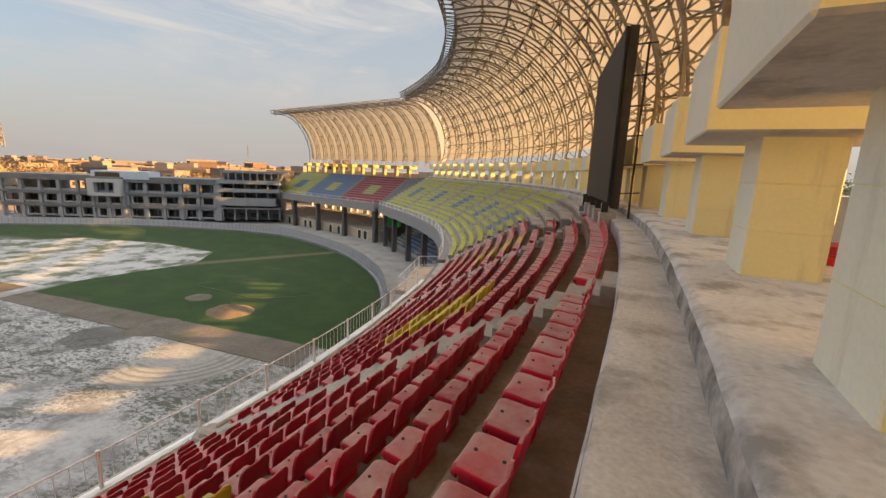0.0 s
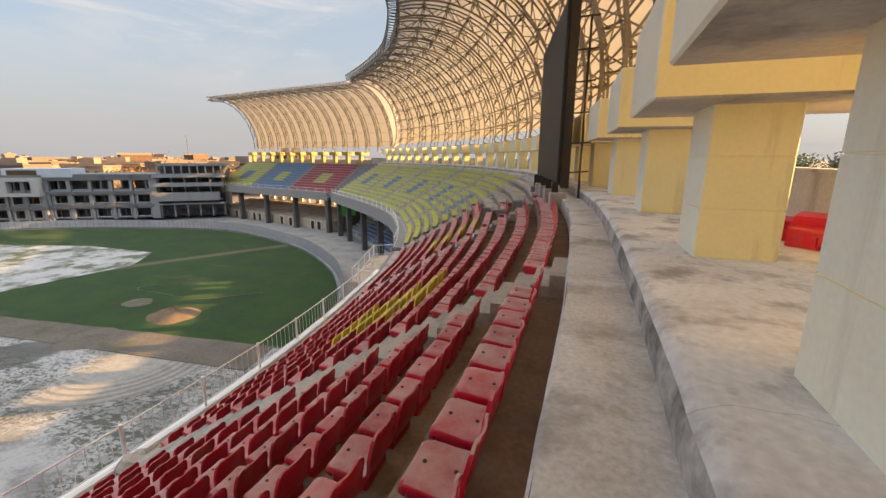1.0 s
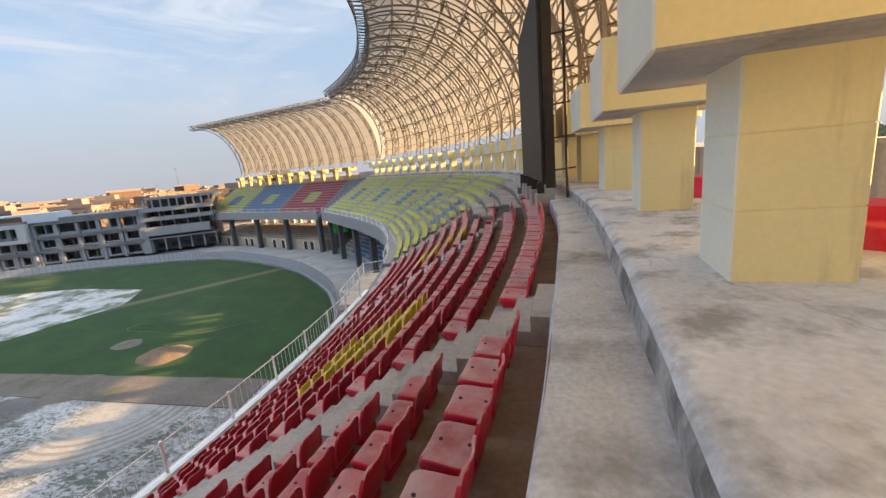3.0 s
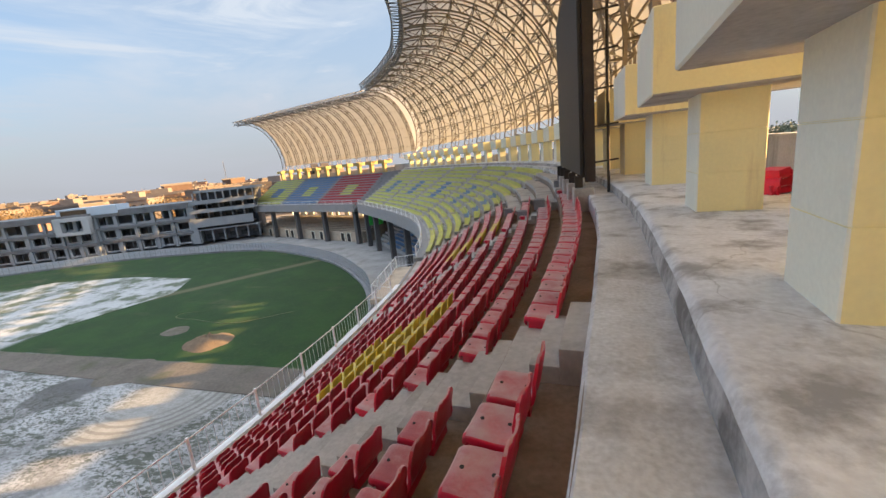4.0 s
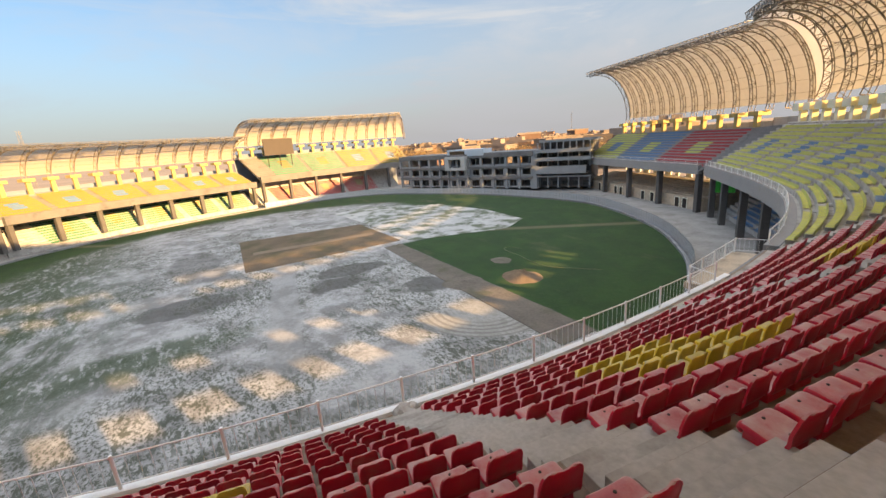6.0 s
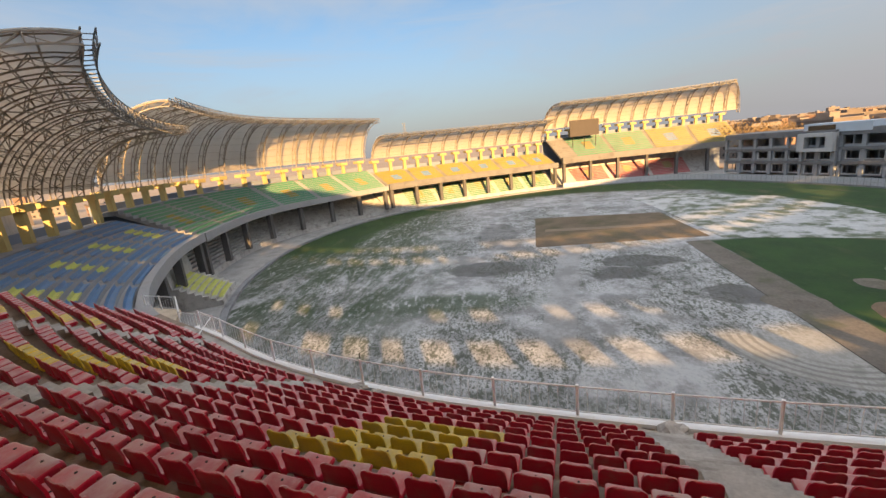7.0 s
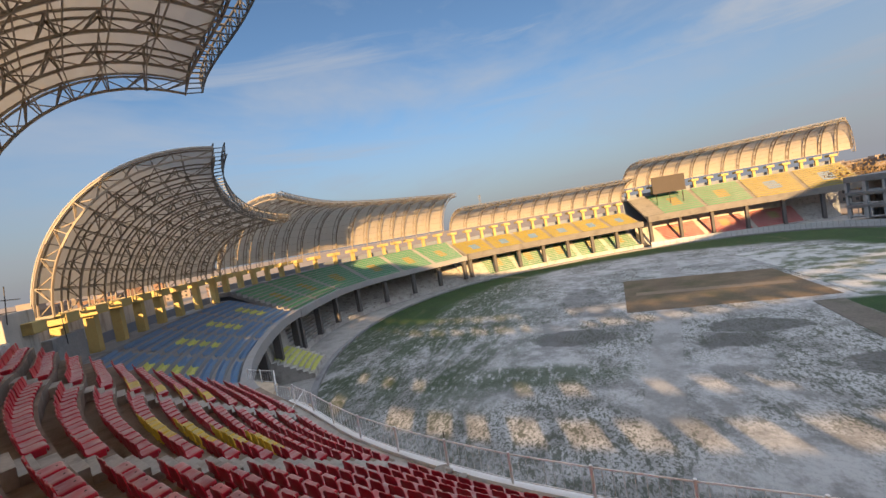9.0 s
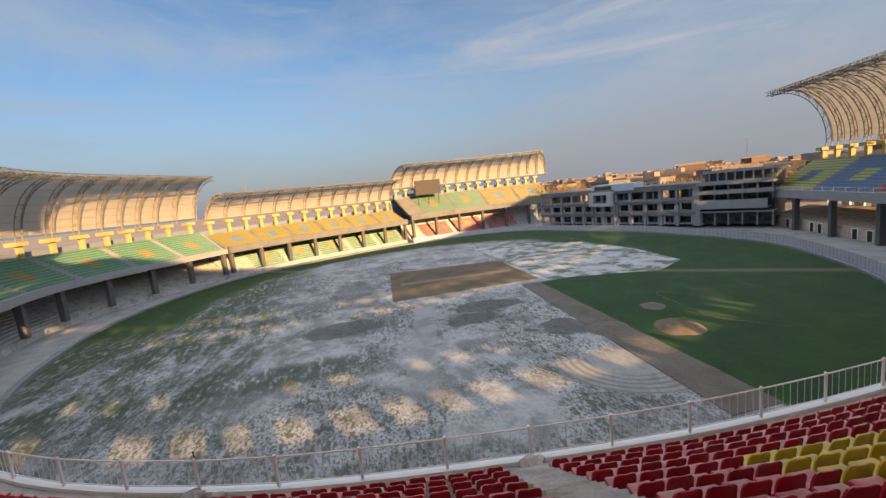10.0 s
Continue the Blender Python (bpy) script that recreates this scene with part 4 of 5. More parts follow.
# ---- roofs ----
def roof_curve(a, bu, bz, tu, tz, bow):
    h = tz - bz
    p0, p1, p2, p3 = (bu, bz), (bu + bow[0], bz + bow[1] * h), (bu + bow[2], bz + bow[3] * h), (tu, tz)
    b = 1 - a
    return tuple(b ** 3 * p0[k] + 3 * b * b * a * p1[k] + 3 * b * a * a * p2[k] + a ** 3 * p3[k] for k in (0, 1))


def roof(name, line, s0, s1, bu, bz, tip_u, tz0, tz1, spacing, label, inner=1.15, detail=18, sheet_from=0.06, r=0.075, bz1=None, bow=(1.0, 0.5, -4.6, 1.17), skew=0.0, skew0=0.0, tip_bow=0.0, rise_pow=1.0, sparse=False):
    n = max(2, round((s1 - s0) / spacing))
    hd = holder(name, line.at((s0 + s1) / 2, bu, bz), label, "stadium roof", "roof segments")

    def sect(f_, a, inset):
        base = bz if bz1 is None else bz + (bz1 - bz) * f_
        tz = tz0 + (tz1 - tz0) * f_ ** rise_pow
        tip = tip_u + tip_bow * 4 * f_ * (1 - f_)
        u, z = roof_curve(a, bu, base, tip, tz, bow)
        if inset:
            u2, z2 = roof_curve(min(a + 0.01, 1), bu, base, tip, tz, bow)
            u1, z1 = roof_curve(max(a - 0.01, 0), bu, base, tip, tz, bow)
            du, dz = u2 - u1, z2 - z1
            l = math.hypot(du, dz)
            u, z = u + inset * (-dz / l), z + inset * (du / l)
        return line.at(s0 + (s1 - s0) * f_ + skew * f_ ** 8 * (1 - a) + skew0 * (1 - f_) ** 8 * a * a, u, z)

    sub = max(2, n * 2)
    aa = [sheet_from + (1 - sheet_from) * k / detail for k in range(detail + 1)]
    q = MB()
    rows = []
    for i in range(sub + 1):
        f_ = i / sub
        rows.append([sect(f_, a, 0) for a in aa] + [sect(f_, a, -0.06) for a in reversed(aa)])
    q.grid(rows, closed=True)
    part("roof_sheet", q, SHEET, hd, "cream corrugated roof sheeting", smooth=False)
    m = detail
    for i in range(n + 1):
        f_ = i / n
        df = min(0.42 / (s1 - s0), 0.5 / n)
        fl, fr = max(0.0, f_ - df), min(1.0, f_ + df)
        q = MB()
        ol = [sect(fl, k / m, 0.12) for k in range(m + 1)]
        orr = [sect(fr, k / m, 0.12) for k in range(m + 1)]
        inn = [sect(f_, k / m, inner * (1 - 0.25 * k / m)) for k in range(m + 1)]
        for k in range(m):
            q.tube(ol[k], ol[k + 1], r)
            q.tube(orr[k], orr[k + 1], r)
            q.tube(inn[k], inn[k + 1], r * 1.25)
            q.tube(inn[k], ol[k + 1] if k % 2 else ol[k], r * 0.6)
            q.tube(inn[k + 1], ol[k] if k % 2 == 0 else ol[k + 1], r * 0.6)
            q.tube(inn[k], orr[k + 1] if k % 2 else orr[k], r * 0.6)
            if k % 2 == 0:
                q.tube(ol[k], orr[k], r * 0.5)
        q.tube(sect(f_, 0, 0.0) - Vector((0, 0, 0.02)), inn[0], r * 1.6)
        part("arch_truss", q, STEEL, hd, "buff painted tubular steel arch truss")
    for j, a in enumerate([0.02 + 0.98 * k / 10 for k in range(1, 11)]):
        q = MB()
        for i in range(n):
            t1, t2 = sect(i / n, a, 0.14), sect((i + 1) / n, a, 0.14)
            q.tube(t1, t2, r * (0.4 if sparse else 0.6))
            if sparse:
                continue
            p1, p2 = sect(i / n, a, inner * 0.86), sect((i + 1) / n, a, inner * 0.86)
            q.tube(p1, p2, r * 0.62)
            q.tube(p1, sect((i + 0.5) / n, a, 0.14), r * 0.45)
            q.tube(sect((i + 0.5) / n, a, 0.14), p2, r * 0.45)
            if j > 0:
                a0 = a - 0.098
                if (i + j) % 2:
                    q.tube(sect(i / n, a0, inner * 0.9), sect((i + 1) / n, a, inner * 0.9), r * 0.45)
                else:
                    q.tube(sect((i + 1) / n, a0, inner * 0.9), sect(i / n, a, inner * 0.9), r * 0.45)
        part("purlin", q, STEEL, hd, "buff painted steel purlin with bracing")
    q = MB()
    ne = n * 4
    for i in range(ne):
        f0, f1 = i / ne, (i + 1) / ne
        e = [(0.97, 0.0), (0.97, 1.0), (1.0, -0.25), (1.0, 0.85)]
        P0, P1 = [sect(f0, a, d) for a, d in e], [sect(f1, a, d) for a, d in e]
        out0, out1 = [line.at(s0 + (s1 - s0) * f_ + skew0 * (1 - f_) ** 8, tip_u + tip_bow * 4 * f_ * (1 - f_) - 0.85, P_[2].z) for f_, P_ in ((f0, P0), (f1, P1))]
        lo0, lo1 = out0 - Vector((0, 0, 0.95)), out1 - Vector((0, 0, 0.95))
        q.tube(out0, out1, r * 0.9)
        q.tube(lo0, lo1, r * 0.9)
        q.tube(P0[3], P1[3], r * 0.9)
        q.tube(P0[2], P1[2], r * 0.9)
        q.tube(out0, lo0, r * 0.6)
        q.tube(lo0, out1, r * 0.6) if i % 2 else q.tube(out0, lo1, r * 0.6)
        q.tube(P0[2], out0, r * 0.6)
        q.tube(P0[3], lo0, r * 0.6)
        q.tube(P0[2], P0[3], r * 0.6)
    part("edge_truss", q, EDGESTEEL, hd, "dark grey steel lattice along the roof edge")
    return hd


FLAT = (-0.2, 0.5, -4.6, 1.06)
roof("roof_near", A, 222.8, 320.5, 13.2, 2.76, 0.3, 14.6, 14.2, 3.5, "curved cantilever roof of cream sheeting on buff steel arches", detail=20, skew=10.0)
roof("roof_side", B, -6.0, 47.0, 13.2, 2.2, 0.8, 15.0, 16.0, 3.7, "curved cantilever roof of cream sheeting over the side stand", detail=16, r=0.07, sparse=True)
# pale translucent strip that closes the joint between the two roofs
JOINT = material("pale_joint_sheet", (0.72, 0.72, 0.71), 0.6, var=0.06, scale=0.4, fine=3, bump=0.03)
_t = JOINT.node_tree
_tr = _t.nodes.new("ShaderNodeBsdfTranslucent")
_tr.inputs["Color"].default_value = (0.8, 0.8, 0.82, 1)
_mx = _t.nodes.new("ShaderNodeMixShader")
_mx.inputs["Fac"].default_value = 0.45
_t.links.new(_t.nodes["Principled BSDF"].outputs["BSDF"], _mx.inputs[1])
_t.links.new(_tr.outputs["BSDF"], _mx.inputs[2])
_t.links.new(_mx.outputs["Shader"], _t.nodes["Material Output"].inputs["Surface"])
q = MB()
left_, right_ = [], []
for k in range(21):
    a_ = 0.05 + 0.95 * k / 20
    u_, z_ = roof_curve(a_, 13.2, 2.76, 0.3, 14.2, (1.0, 0.5, -4.6, 1.17))
    left_.append(A.at(320.5 + 10.0 * (1 - a_), u_, z_ - 0.03))
    u_, z_ = roof_curve(a_, 13.2, 2.2, 0.8, 15.0, (1.0, 0.5, -4.6, 1.17))
    right_.append(B.at(-6.0, u_, z_ - 0.03))
up_ = Vector((0, 0, 0.05))
q.grid([[l, r, r + up_, l + up_] for l, r in zip(left_, right_)], closed=True)
thing("roof_joint", q, JOINT, "pale translucent sheet closing the joint of two roofs", "roof sheet", kind="structure")
roof("roof_blue", A, 184.5, 217.6, 12.6, 0.2, -0.6, 7.9, 11.4, 3.6, "curved cantilever roof of cream sheeting over the blue stand", detail=16, bow=FLAT, tip_bow=1.9, rise_pow=1.6)
roof("roof_green", A, 119.0, 183.0, 12.6, 0.4, 0.8, 11.0, 12.0, 4.0, "curved cantilever roof of cream sheeting over the green stand", detail=14, r=0.065, bow=FLAT, sparse=True)
roof("roof_yellow", A, 60.0, 117.5, 11.5, 0.0, 1.5, 7.0, 6.8, 4.4, "low curved roof of cream sheeting over the far yellow stand", detail=12, r=0.065, bow=FLAT, sparse=True)
roof("roof_far", A, -9.0, 58.6, 12.5, 3.6, 0.8, 13.6, 12.0, 4.6, "curved cantilever roof of cream sheeting over the far stand", detail=12, r=0.075, bow=FLAT, skew0=8.0, sparse=True)


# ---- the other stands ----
# pillar colour darkened against ground glow, to hold the shade under the decks
PILLARCON = material("shade_toned_pillar_concrete", (0.105, 0.10, 0.10), 0.9, var=0.25, scale=0.6, fine=6, bump=0.2)
FAR_SEAT = {}
for nm_, mt_ in (("lime", LIMESEAT), ("blue", BLUESEAT), ("green", GREENSEAT), ("red", REDSEAT), ("gold", GOLDSEAT)):
    q = MB()
    q.grid([[Vector((-0.22, 0.02, 0.02)), Vector((0.22, 0.02, 0.02))], [Vector((-0.22, 0.0, 0.12)), Vector((0.22, 0.0, 0.12))], [Vector((-0.22, -0.36, 0.11)), Vector((0.22, -0.36, 0.11))], [Vector((-0.2, -0.44, 0.37)), Vector((0.2, -0.44, 0.37))], [Vector((-0.2, -0.47, 0.35)), Vector((0.2, -0.47, 0.35))], [Vector((-0.22, -0.40, 0.0)), Vector((0.22, -0.40, 0.0))]])
    FAR_SEAT[nm_] = q.mesh("far_seat_" + nm_, mt_)


def seat_block(line, s0, s1, floor, aisle, rows, base, mark, what, u_shift=0.0, pitch=0.5, mark_rows=(0.35, 0.68), mark_s=(0.36, 0.62), rmin=1, rmax=None):
    """One block of seats between two stairs, with a rectangle of another colour in it."""
    rise = (aisle - floor) / (rows + 1)
    got = {base: [], mark: []}
    for i in range(rmin, (rmax or rows) + 1):
        z, u = aisle - rise * i, row_u(i, rows) + 0.03 + u_shift
        n = max(1, int((line.at(s1, u) - line.at(s0, u)).length / pitch))
        for k in range(n):
            f_ = (k + 0.5) / n
            hit = mark_rows[0] < i / (rows + 1) < mark_rows[1] and mark_s[0] < f_ < mark_s[1]
            got[mark if hit else base].append(line.pose_at(s0 + (s1 - s0) * f_, u, z))
    words = {"lime": "yellow-green", "gold": "yellow", "green": "green", "blue": "blue", "red": "red"}
    for c, ms in got.items():
        if ms:
            joined("seat_block_" + c, FAR_SEAT[c], ms, "block of %s plastic seats on %s" % (words[c], what), "stadium seats", "seat blocks of the far stands")


# side stand, continuing the bowl: yellow-green seats with blue marks
for k in range(4, 9):
    seat_block(A, STAIRS[k] + 0.75, STAIRS[k + 1] - 0.75, -6.41, -0.30, 12, "lime", "blue", "the side stand")


def far_stand(name, line, s0, s1, floor, aisle, rows, fascia_top, fascia_bot, blocks, what, cap, col_base=GROUND + 0.2, col_gap=8.7, u_cap=11.6, gap=1.2, par_w=0.6, cap_gap=4.35, seats_to=None, con=None):
    con = con or LIGHTCON
    tier("tier_" + name, line, s0, s1, floor, aisle, rows, con, "grey stepped concrete tier of " + what, step=2.5)
    sweep_thing("parapet_" + name, line, s0, s1, [(-0.15, fascia_bot), (-0.15, fascia_top), (par_w, fascia_top), (par_w, floor - 0.05), (par_w + 0.2, fascia_bot)], con, "grey concrete front parapet of " + what, "wall", step=2.0)
    sweep_thing("walk_" + name, line, s0, s1, [(ROW_OUT - 0.02, aisle - 0.6), (ROW_OUT - 0.02, aisle), (14.0, aisle), (14.0, aisle - 0.6)], DARKCON, "pale concrete walkway behind the top row", "walkway", step=2.5)
    if name == "side":
        # openings under the deck, where the low sun comes in
        for z0_, z1_ in ((GROUND - 0.2, -11.2), (-9.5, aisle + 1.0)):
            sweep_thing("rear_wall_" + name, line, s0, s1, [(13.8, z0_), (13.8, z1_), (14.1, z1_), (14.1, z0_)], RAWWALL, "bare rear wall of " + what, "wall", step=2.5)
        rng = random.Random(7)
        s = s0
        while s < s1:
            w = rng.uniform(1.0, 2.8)
            q = MB()
            line.sweep(q, s, min(s + w, s1), [(13.8, -11.2), (13.8, -9.5), (14.1, -9.5), (14.1, -11.2)], 2.0)
            thing("outer_pier", q, CREAMWALL, "cream painted pier between two openings", "pier", group="piers of the side stand", kind="structure")
            s += w + rng.uniform(1.3, 3.0)
    else:
        sweep_thing("rear_wall_" + name, line, s0, s1, [(13.8, aisle - 0.5), (13.8, aisle + 1.0), (14.1, aisle + 1.0), (14.1, GROUND - 0.2), (13.8, GROUND - 0.2)], BLUEWALL, "pale blue-grey painted rear wall of " + what, "wall", step=2.5)
    portal_row(line, s0 + 1.5, s1 - 1.5, cap_gap, u_cap, aisle, cap, group="columns of " + what)
    n = len(blocks)
    L_ = ((seats_to or s1) - s0) / n
    for k, (base, mark) in enumerate(blocks):
        seat_block(line, s0 + L_ * k + gap / 2, s0 + L_ * (k + 1) - gap / 2, floor, aisle, rows, base, mark, what)
    q = MB()
    q.box(-0.45, 0.45, -0.5, 0.5, 0, fascia_bot - col_base + 0.3)
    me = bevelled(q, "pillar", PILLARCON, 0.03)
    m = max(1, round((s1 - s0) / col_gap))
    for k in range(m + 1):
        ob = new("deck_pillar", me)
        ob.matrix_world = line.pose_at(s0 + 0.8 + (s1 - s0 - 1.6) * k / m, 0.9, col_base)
        tagged(ob, "concrete pillar toned dark for the shade under the deck front", "pillar", "pillars of " + what)


far_stand("side", B, 1.5, 49.0, -7.3, -0.6, 12, -6.4, -8.1, [("red", "lime"), ("blue", "lime"), ("lime", "blue")], "the side stand with the three colours", 2.2, col_base=-15.3, col_gap=11.5)
far_stand("blue", A, 184.5, 222.0, -7.8, -3.8, 10, -7.2, -8.4, [("blue", "lime"), ("blue", "lime"), ("blue", "lime"), ("blue", "lime")], "the blue stand", 0.2, col_gap=9.0)
far_stand("green", A, 119.0, 184.0, -7.9, -2.6, 11, -7.3, -8.6, [("green", "gold")] * 6, "the green stand", 0.4, col_base=-14.0)
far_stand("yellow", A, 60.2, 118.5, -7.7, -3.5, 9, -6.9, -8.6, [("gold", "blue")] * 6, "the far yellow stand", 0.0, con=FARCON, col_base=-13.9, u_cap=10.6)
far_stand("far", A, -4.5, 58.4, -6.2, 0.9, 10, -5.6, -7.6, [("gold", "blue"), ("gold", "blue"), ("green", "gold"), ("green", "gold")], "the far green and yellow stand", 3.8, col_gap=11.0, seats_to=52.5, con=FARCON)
# pillars under the front of the bowl, railings on the parapets
q = MB()
q.box(-0.4, 0.4, -0.45, 0.45, 0, -8.0 + 15.3)
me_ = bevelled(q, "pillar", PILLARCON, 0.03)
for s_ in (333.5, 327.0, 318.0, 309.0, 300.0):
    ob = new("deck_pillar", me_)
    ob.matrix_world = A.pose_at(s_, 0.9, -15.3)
    tagged(ob, "concrete pillar toned dark for the shade under the deck front", "pillar", "pillars of the bowl")
railing(A, 279.0, 335.5, -6.36, 2.8, label="white painted railing on the bowl parapet", height=0.85, dense=0.32)
railing(B, 2.0, 48.5, -6.42, 3.1, label="white painted railing on the side stand parapet", height=0.8, dense=0.36)
sweep_thing("parapet_bowl", A, 278.5, 335.9, [(-0.15, -8.2), (-0.15, -6.35), (0.62, -6.35), (0.62, -6.42), (0.8, -8.2)], LIGHTCON, "grey concrete front parapet of the bowl", "wall", step=1.2)
sweep_thing("parapet_corner", A, 222.0, 231.0, [(-0.15, -8.2), (-0.15, -6.9), (1.2, -6.9), (1.4, -8.2)], LIGHTCON, "grey concrete landing wall at the end of the bowl", "wall", step=1.2)


# the wedge of bare steps and wall between the bowl and the side stand
def tier_profile(floor, aisle, rows, thick=0.4):
    rise = (aisle - floor) / (rows + 1)
    prof = [(0.0, floor - thick), (0.0, floor), (row_u(rows, rows), floor)]
    for i in range(rows, 0, -1):
        z = aisle - rise * i
        prof += [(row_u(i, rows), z), (row_u(i - 1, rows), z)]
    return prof + [(ROW_OUT, aisle - 0.02), (14.0, aisle - 0.02), (14.0, aisle - thick - 0.3), (ROW_IN, floor - thick)]


q = MB()
q.grid([[A.at(335.88, u, z) for u, z in tier_profile(-6.41, -0.30, 12)], [B.at(1.52, u, z) for u, z in tier_profile(-7.3, -0.6, 12)]], closed=True)
thing("corner_steps", q, DARKCON, "bare grey concrete steps in the corner between two stands", "seating tier", kind="structure")
# added wall: stops sun coming through the gap between the two stands
q = MB()
a_, b_ = A.at(335.8, 13.9), B.at(1.6, 13.9)
n_ = (b_ - a_).normalized().cross(Vector((0, 0, 1))) * 0.3
q.hexa([p + Vector((0, 0, GROUND - 0.3)) for p in (a_, b_, b_ + n_, a_ + n_)] + [p + Vector((0, 0, 0.9)) for p in (a_, b_, b_ + n_, a_ + n_)])
thing("corner_sun_wall", q, RAWWALL, "bare rendered wall added behind the corner steps to block sun", "wall", kind="structure")


# lower tiers under the decks
def low_tier(name, line, s0, s1, u0, u1, z0, z1, rows, mat, label, back=2.6):
    q = MB()
    prof = [(u0, GROUND - 0.2), (u0, z0)]
    for i in range(rows):
        a, b = u0 + (u1 - u0) * i / rows, u0 + (u1 - u0) * (i + 1) / rows
        z = z0 + (z1 - z0) * i / max(1, rows - 1)
        if i:
            prof.append((a, z))
        prof.append((b, z))
    prof += [(u1, z1), (u1 + 0.3, z1 + back), (u1 + 0.3, GROUND - 0.2)]
    line.sweep(q, s0, s1, prof, 2.5)
    return thing(name, q, mat, label, "seating tier", kind="structure")


low_tier("low_tier_green", A, 119, 200, 1.8, 11.0, -14.2, -9.6, 13, CONCRETE, "bare grey stepped concrete lower tier")
low_tier("low_tier_yellow", A, 60.2, 118.8, 1.8, 9.0, -14.2, -10.2, 9, CONCRETE, "grey stepped concrete lower tier under the yellow stand")
low_tier("low_tier_far", A, 2, 58.4, 1.0, 8.0, -15.0, -10.6, 10, CONCRETE, "grey stepped concrete lower tier under the far stand")
low_tier("low_tier_side", B, 2, 49, 1.9, 10.6, -12.9, -11.1, 9, SANDY, "pale stepped lower tier in shade under the deck", back=0.0)
sweep_thing("walk_low_side", B, 2, 49, [(10.9, -11.6), (10.9, -11.25), (13.8, -11.25), (13.8, -11.6)], CONCRETE, "dusty floor behind the lower tier", "floor", step=2.5)
# framed dark panels stand for the unlit doorways in the lower tier's front wall
for s_ in (7.0, 9.2, 17.5, 21.0, 30.5, 33.0, 41.5):
    hd = holder("dark_doorway", B.at(s_, 1.9, -15.3), "dark panel in a pale frame standing for an unlit doorway", "door", "doors under the side stand")
    m_ = B.pose_at(s_, 1.9, -15.3)
    q = MB()
    q.box(-0.62, 0.62, 0.0, 0.05, 0.05, 1.95, m_)
    part("leaf", q, IRON, hd)
    q = MB()
    for x0_, x1_, z0_, z1_ in ((-0.74, -0.62, 0.05, 2.07), (0.62, 0.74, 0.05, 2.07), (-0.62, 0.62, 1.95, 2.07)):
        q.box(x0_, x1_, 0.0, 0.1, z0_, z1_, m_)
    part("frame", q, CREAMWALL, hd, "pale painted frame")
low_tier("low_tier_bowl", A, 296, 335.9, 3.0, 11.5, -14.6, -9.2, 12, CONCRETE, "stepped concrete lower tier under the bowl", back=0.3)


def low_seats(line, s0, s1, u0, u1, z0, z1, rows, base, mark, n_blocks):
    L_ = (s1 - s0) / n_blocks
    for k in range(n_blocks):
        got = {base: [], mark: []}
        for i in range(rows):
            u = u0 + (u1 - u0) * i / rows + 0.15
            z = z0 + (z1 - z0) * i / max(1, rows - 1)
            n = int((L_ - 1.4) / 0.5)
            for j in range(n):
                f_ = (j + 0.5) / n
                hit = 0.3 < i / rows < 0.8 and 0.38 < f_ < 0.6
                got[mark if hit else base].append(line.pose_at(s0 + L_ * k + 0.7 + (L_ - 1.4) * f_, u, z))
        for c, ms in got.items():
            if ms:
                joined("seat_block_" + c, FAR_SEAT[c], ms, "block of %s plastic seats on the lower tier" % c, "stadium seats", "seat blocks of the lower tiers")


low_seats(A, 61.0, 112, 1.8, 9.0, -14.2, -10.2, 9, "green", "gold", 5)
low_seats(A, 11, 52.5, 1.0, 8.0, -15.0, -10.6, 10, "red", "gold", 3)
low_seats(A, 312, 330, 3.0, 11.5, -14.6, -9.2, 12, "blue", "lime", 2)
low_tier("low_tier_lime", A, 187, 196.5, -3.6, 1.6, -14.6, -12.2, 7, CONCRETE, "short stepped concrete lower tier beside the field")
low_seats(A, 187.6, 196.0, -3.6, 1.6, -14.6, -12.2, 7, "lime", "lime", 1)

# ---- the big dark screen on the bowl ----
hd = holder("display_screen", (5.9, 21.0, 0.3), "tall black back-framed display screen on concrete feet", "screen")
p_, q_ = Vector((5.62, 17.3, 0)), Vector((5.9, 24.9, 0))
d_ = (q_ - p_).normalized()
ANG = math.degrees(math.atan2(d_.y, d_.x))
MS = Matrix.Translation((p_.x, p_.y, 0)) @ pose(0, 0, 0, 0, 0, ANG)
q = MB()
q.box(0, (q_ - p_).length, -0.06, 0.06, 0.25, 6.2, MS)
part("panel", bevelled(q, "panel", BLACK, 0.02), None, hd, "matt black panel")
for x_ in (0.0, 1.9, 3.8, 5.7, 7.5):
    q = MB()
    q.box(x_ - 0.05, x_ + 0.05, -0.36, -0.062, 0.05, 6.2, MS)
    part("back_post", q, IRON, hd, "dark iron box post")
    q = MB()
    q.box(x_ - 0.05, x_ + 0.05, 0.0, 0.22, -1.0, 0.25, MS)
    part("foot", q, IRON, hd)
for z_ in (0.6, 1.6, 2.6, 3.6, 4.6, 5.6):
    q = MB()
    q.tube(MS @ Vector((0.0, -0.36, z_)), MS @ Vector((7.5, -0.36, z_)), 0.03)
    q.tube(MS @ Vector((0.0, -0.36, z_)), MS @ Vector((0.0, -1.0, z_ + 0.05)), 0.034)
    part("tie_bar", q, IRON, hd)
q = MB()
q.tube(MS @ Vector((0.1, -0.74, -0.3)), MS @ Vector((0.1, -0.74, 5.7)), 0.042, 6)
part("prop_pole", q, IRON, hd)
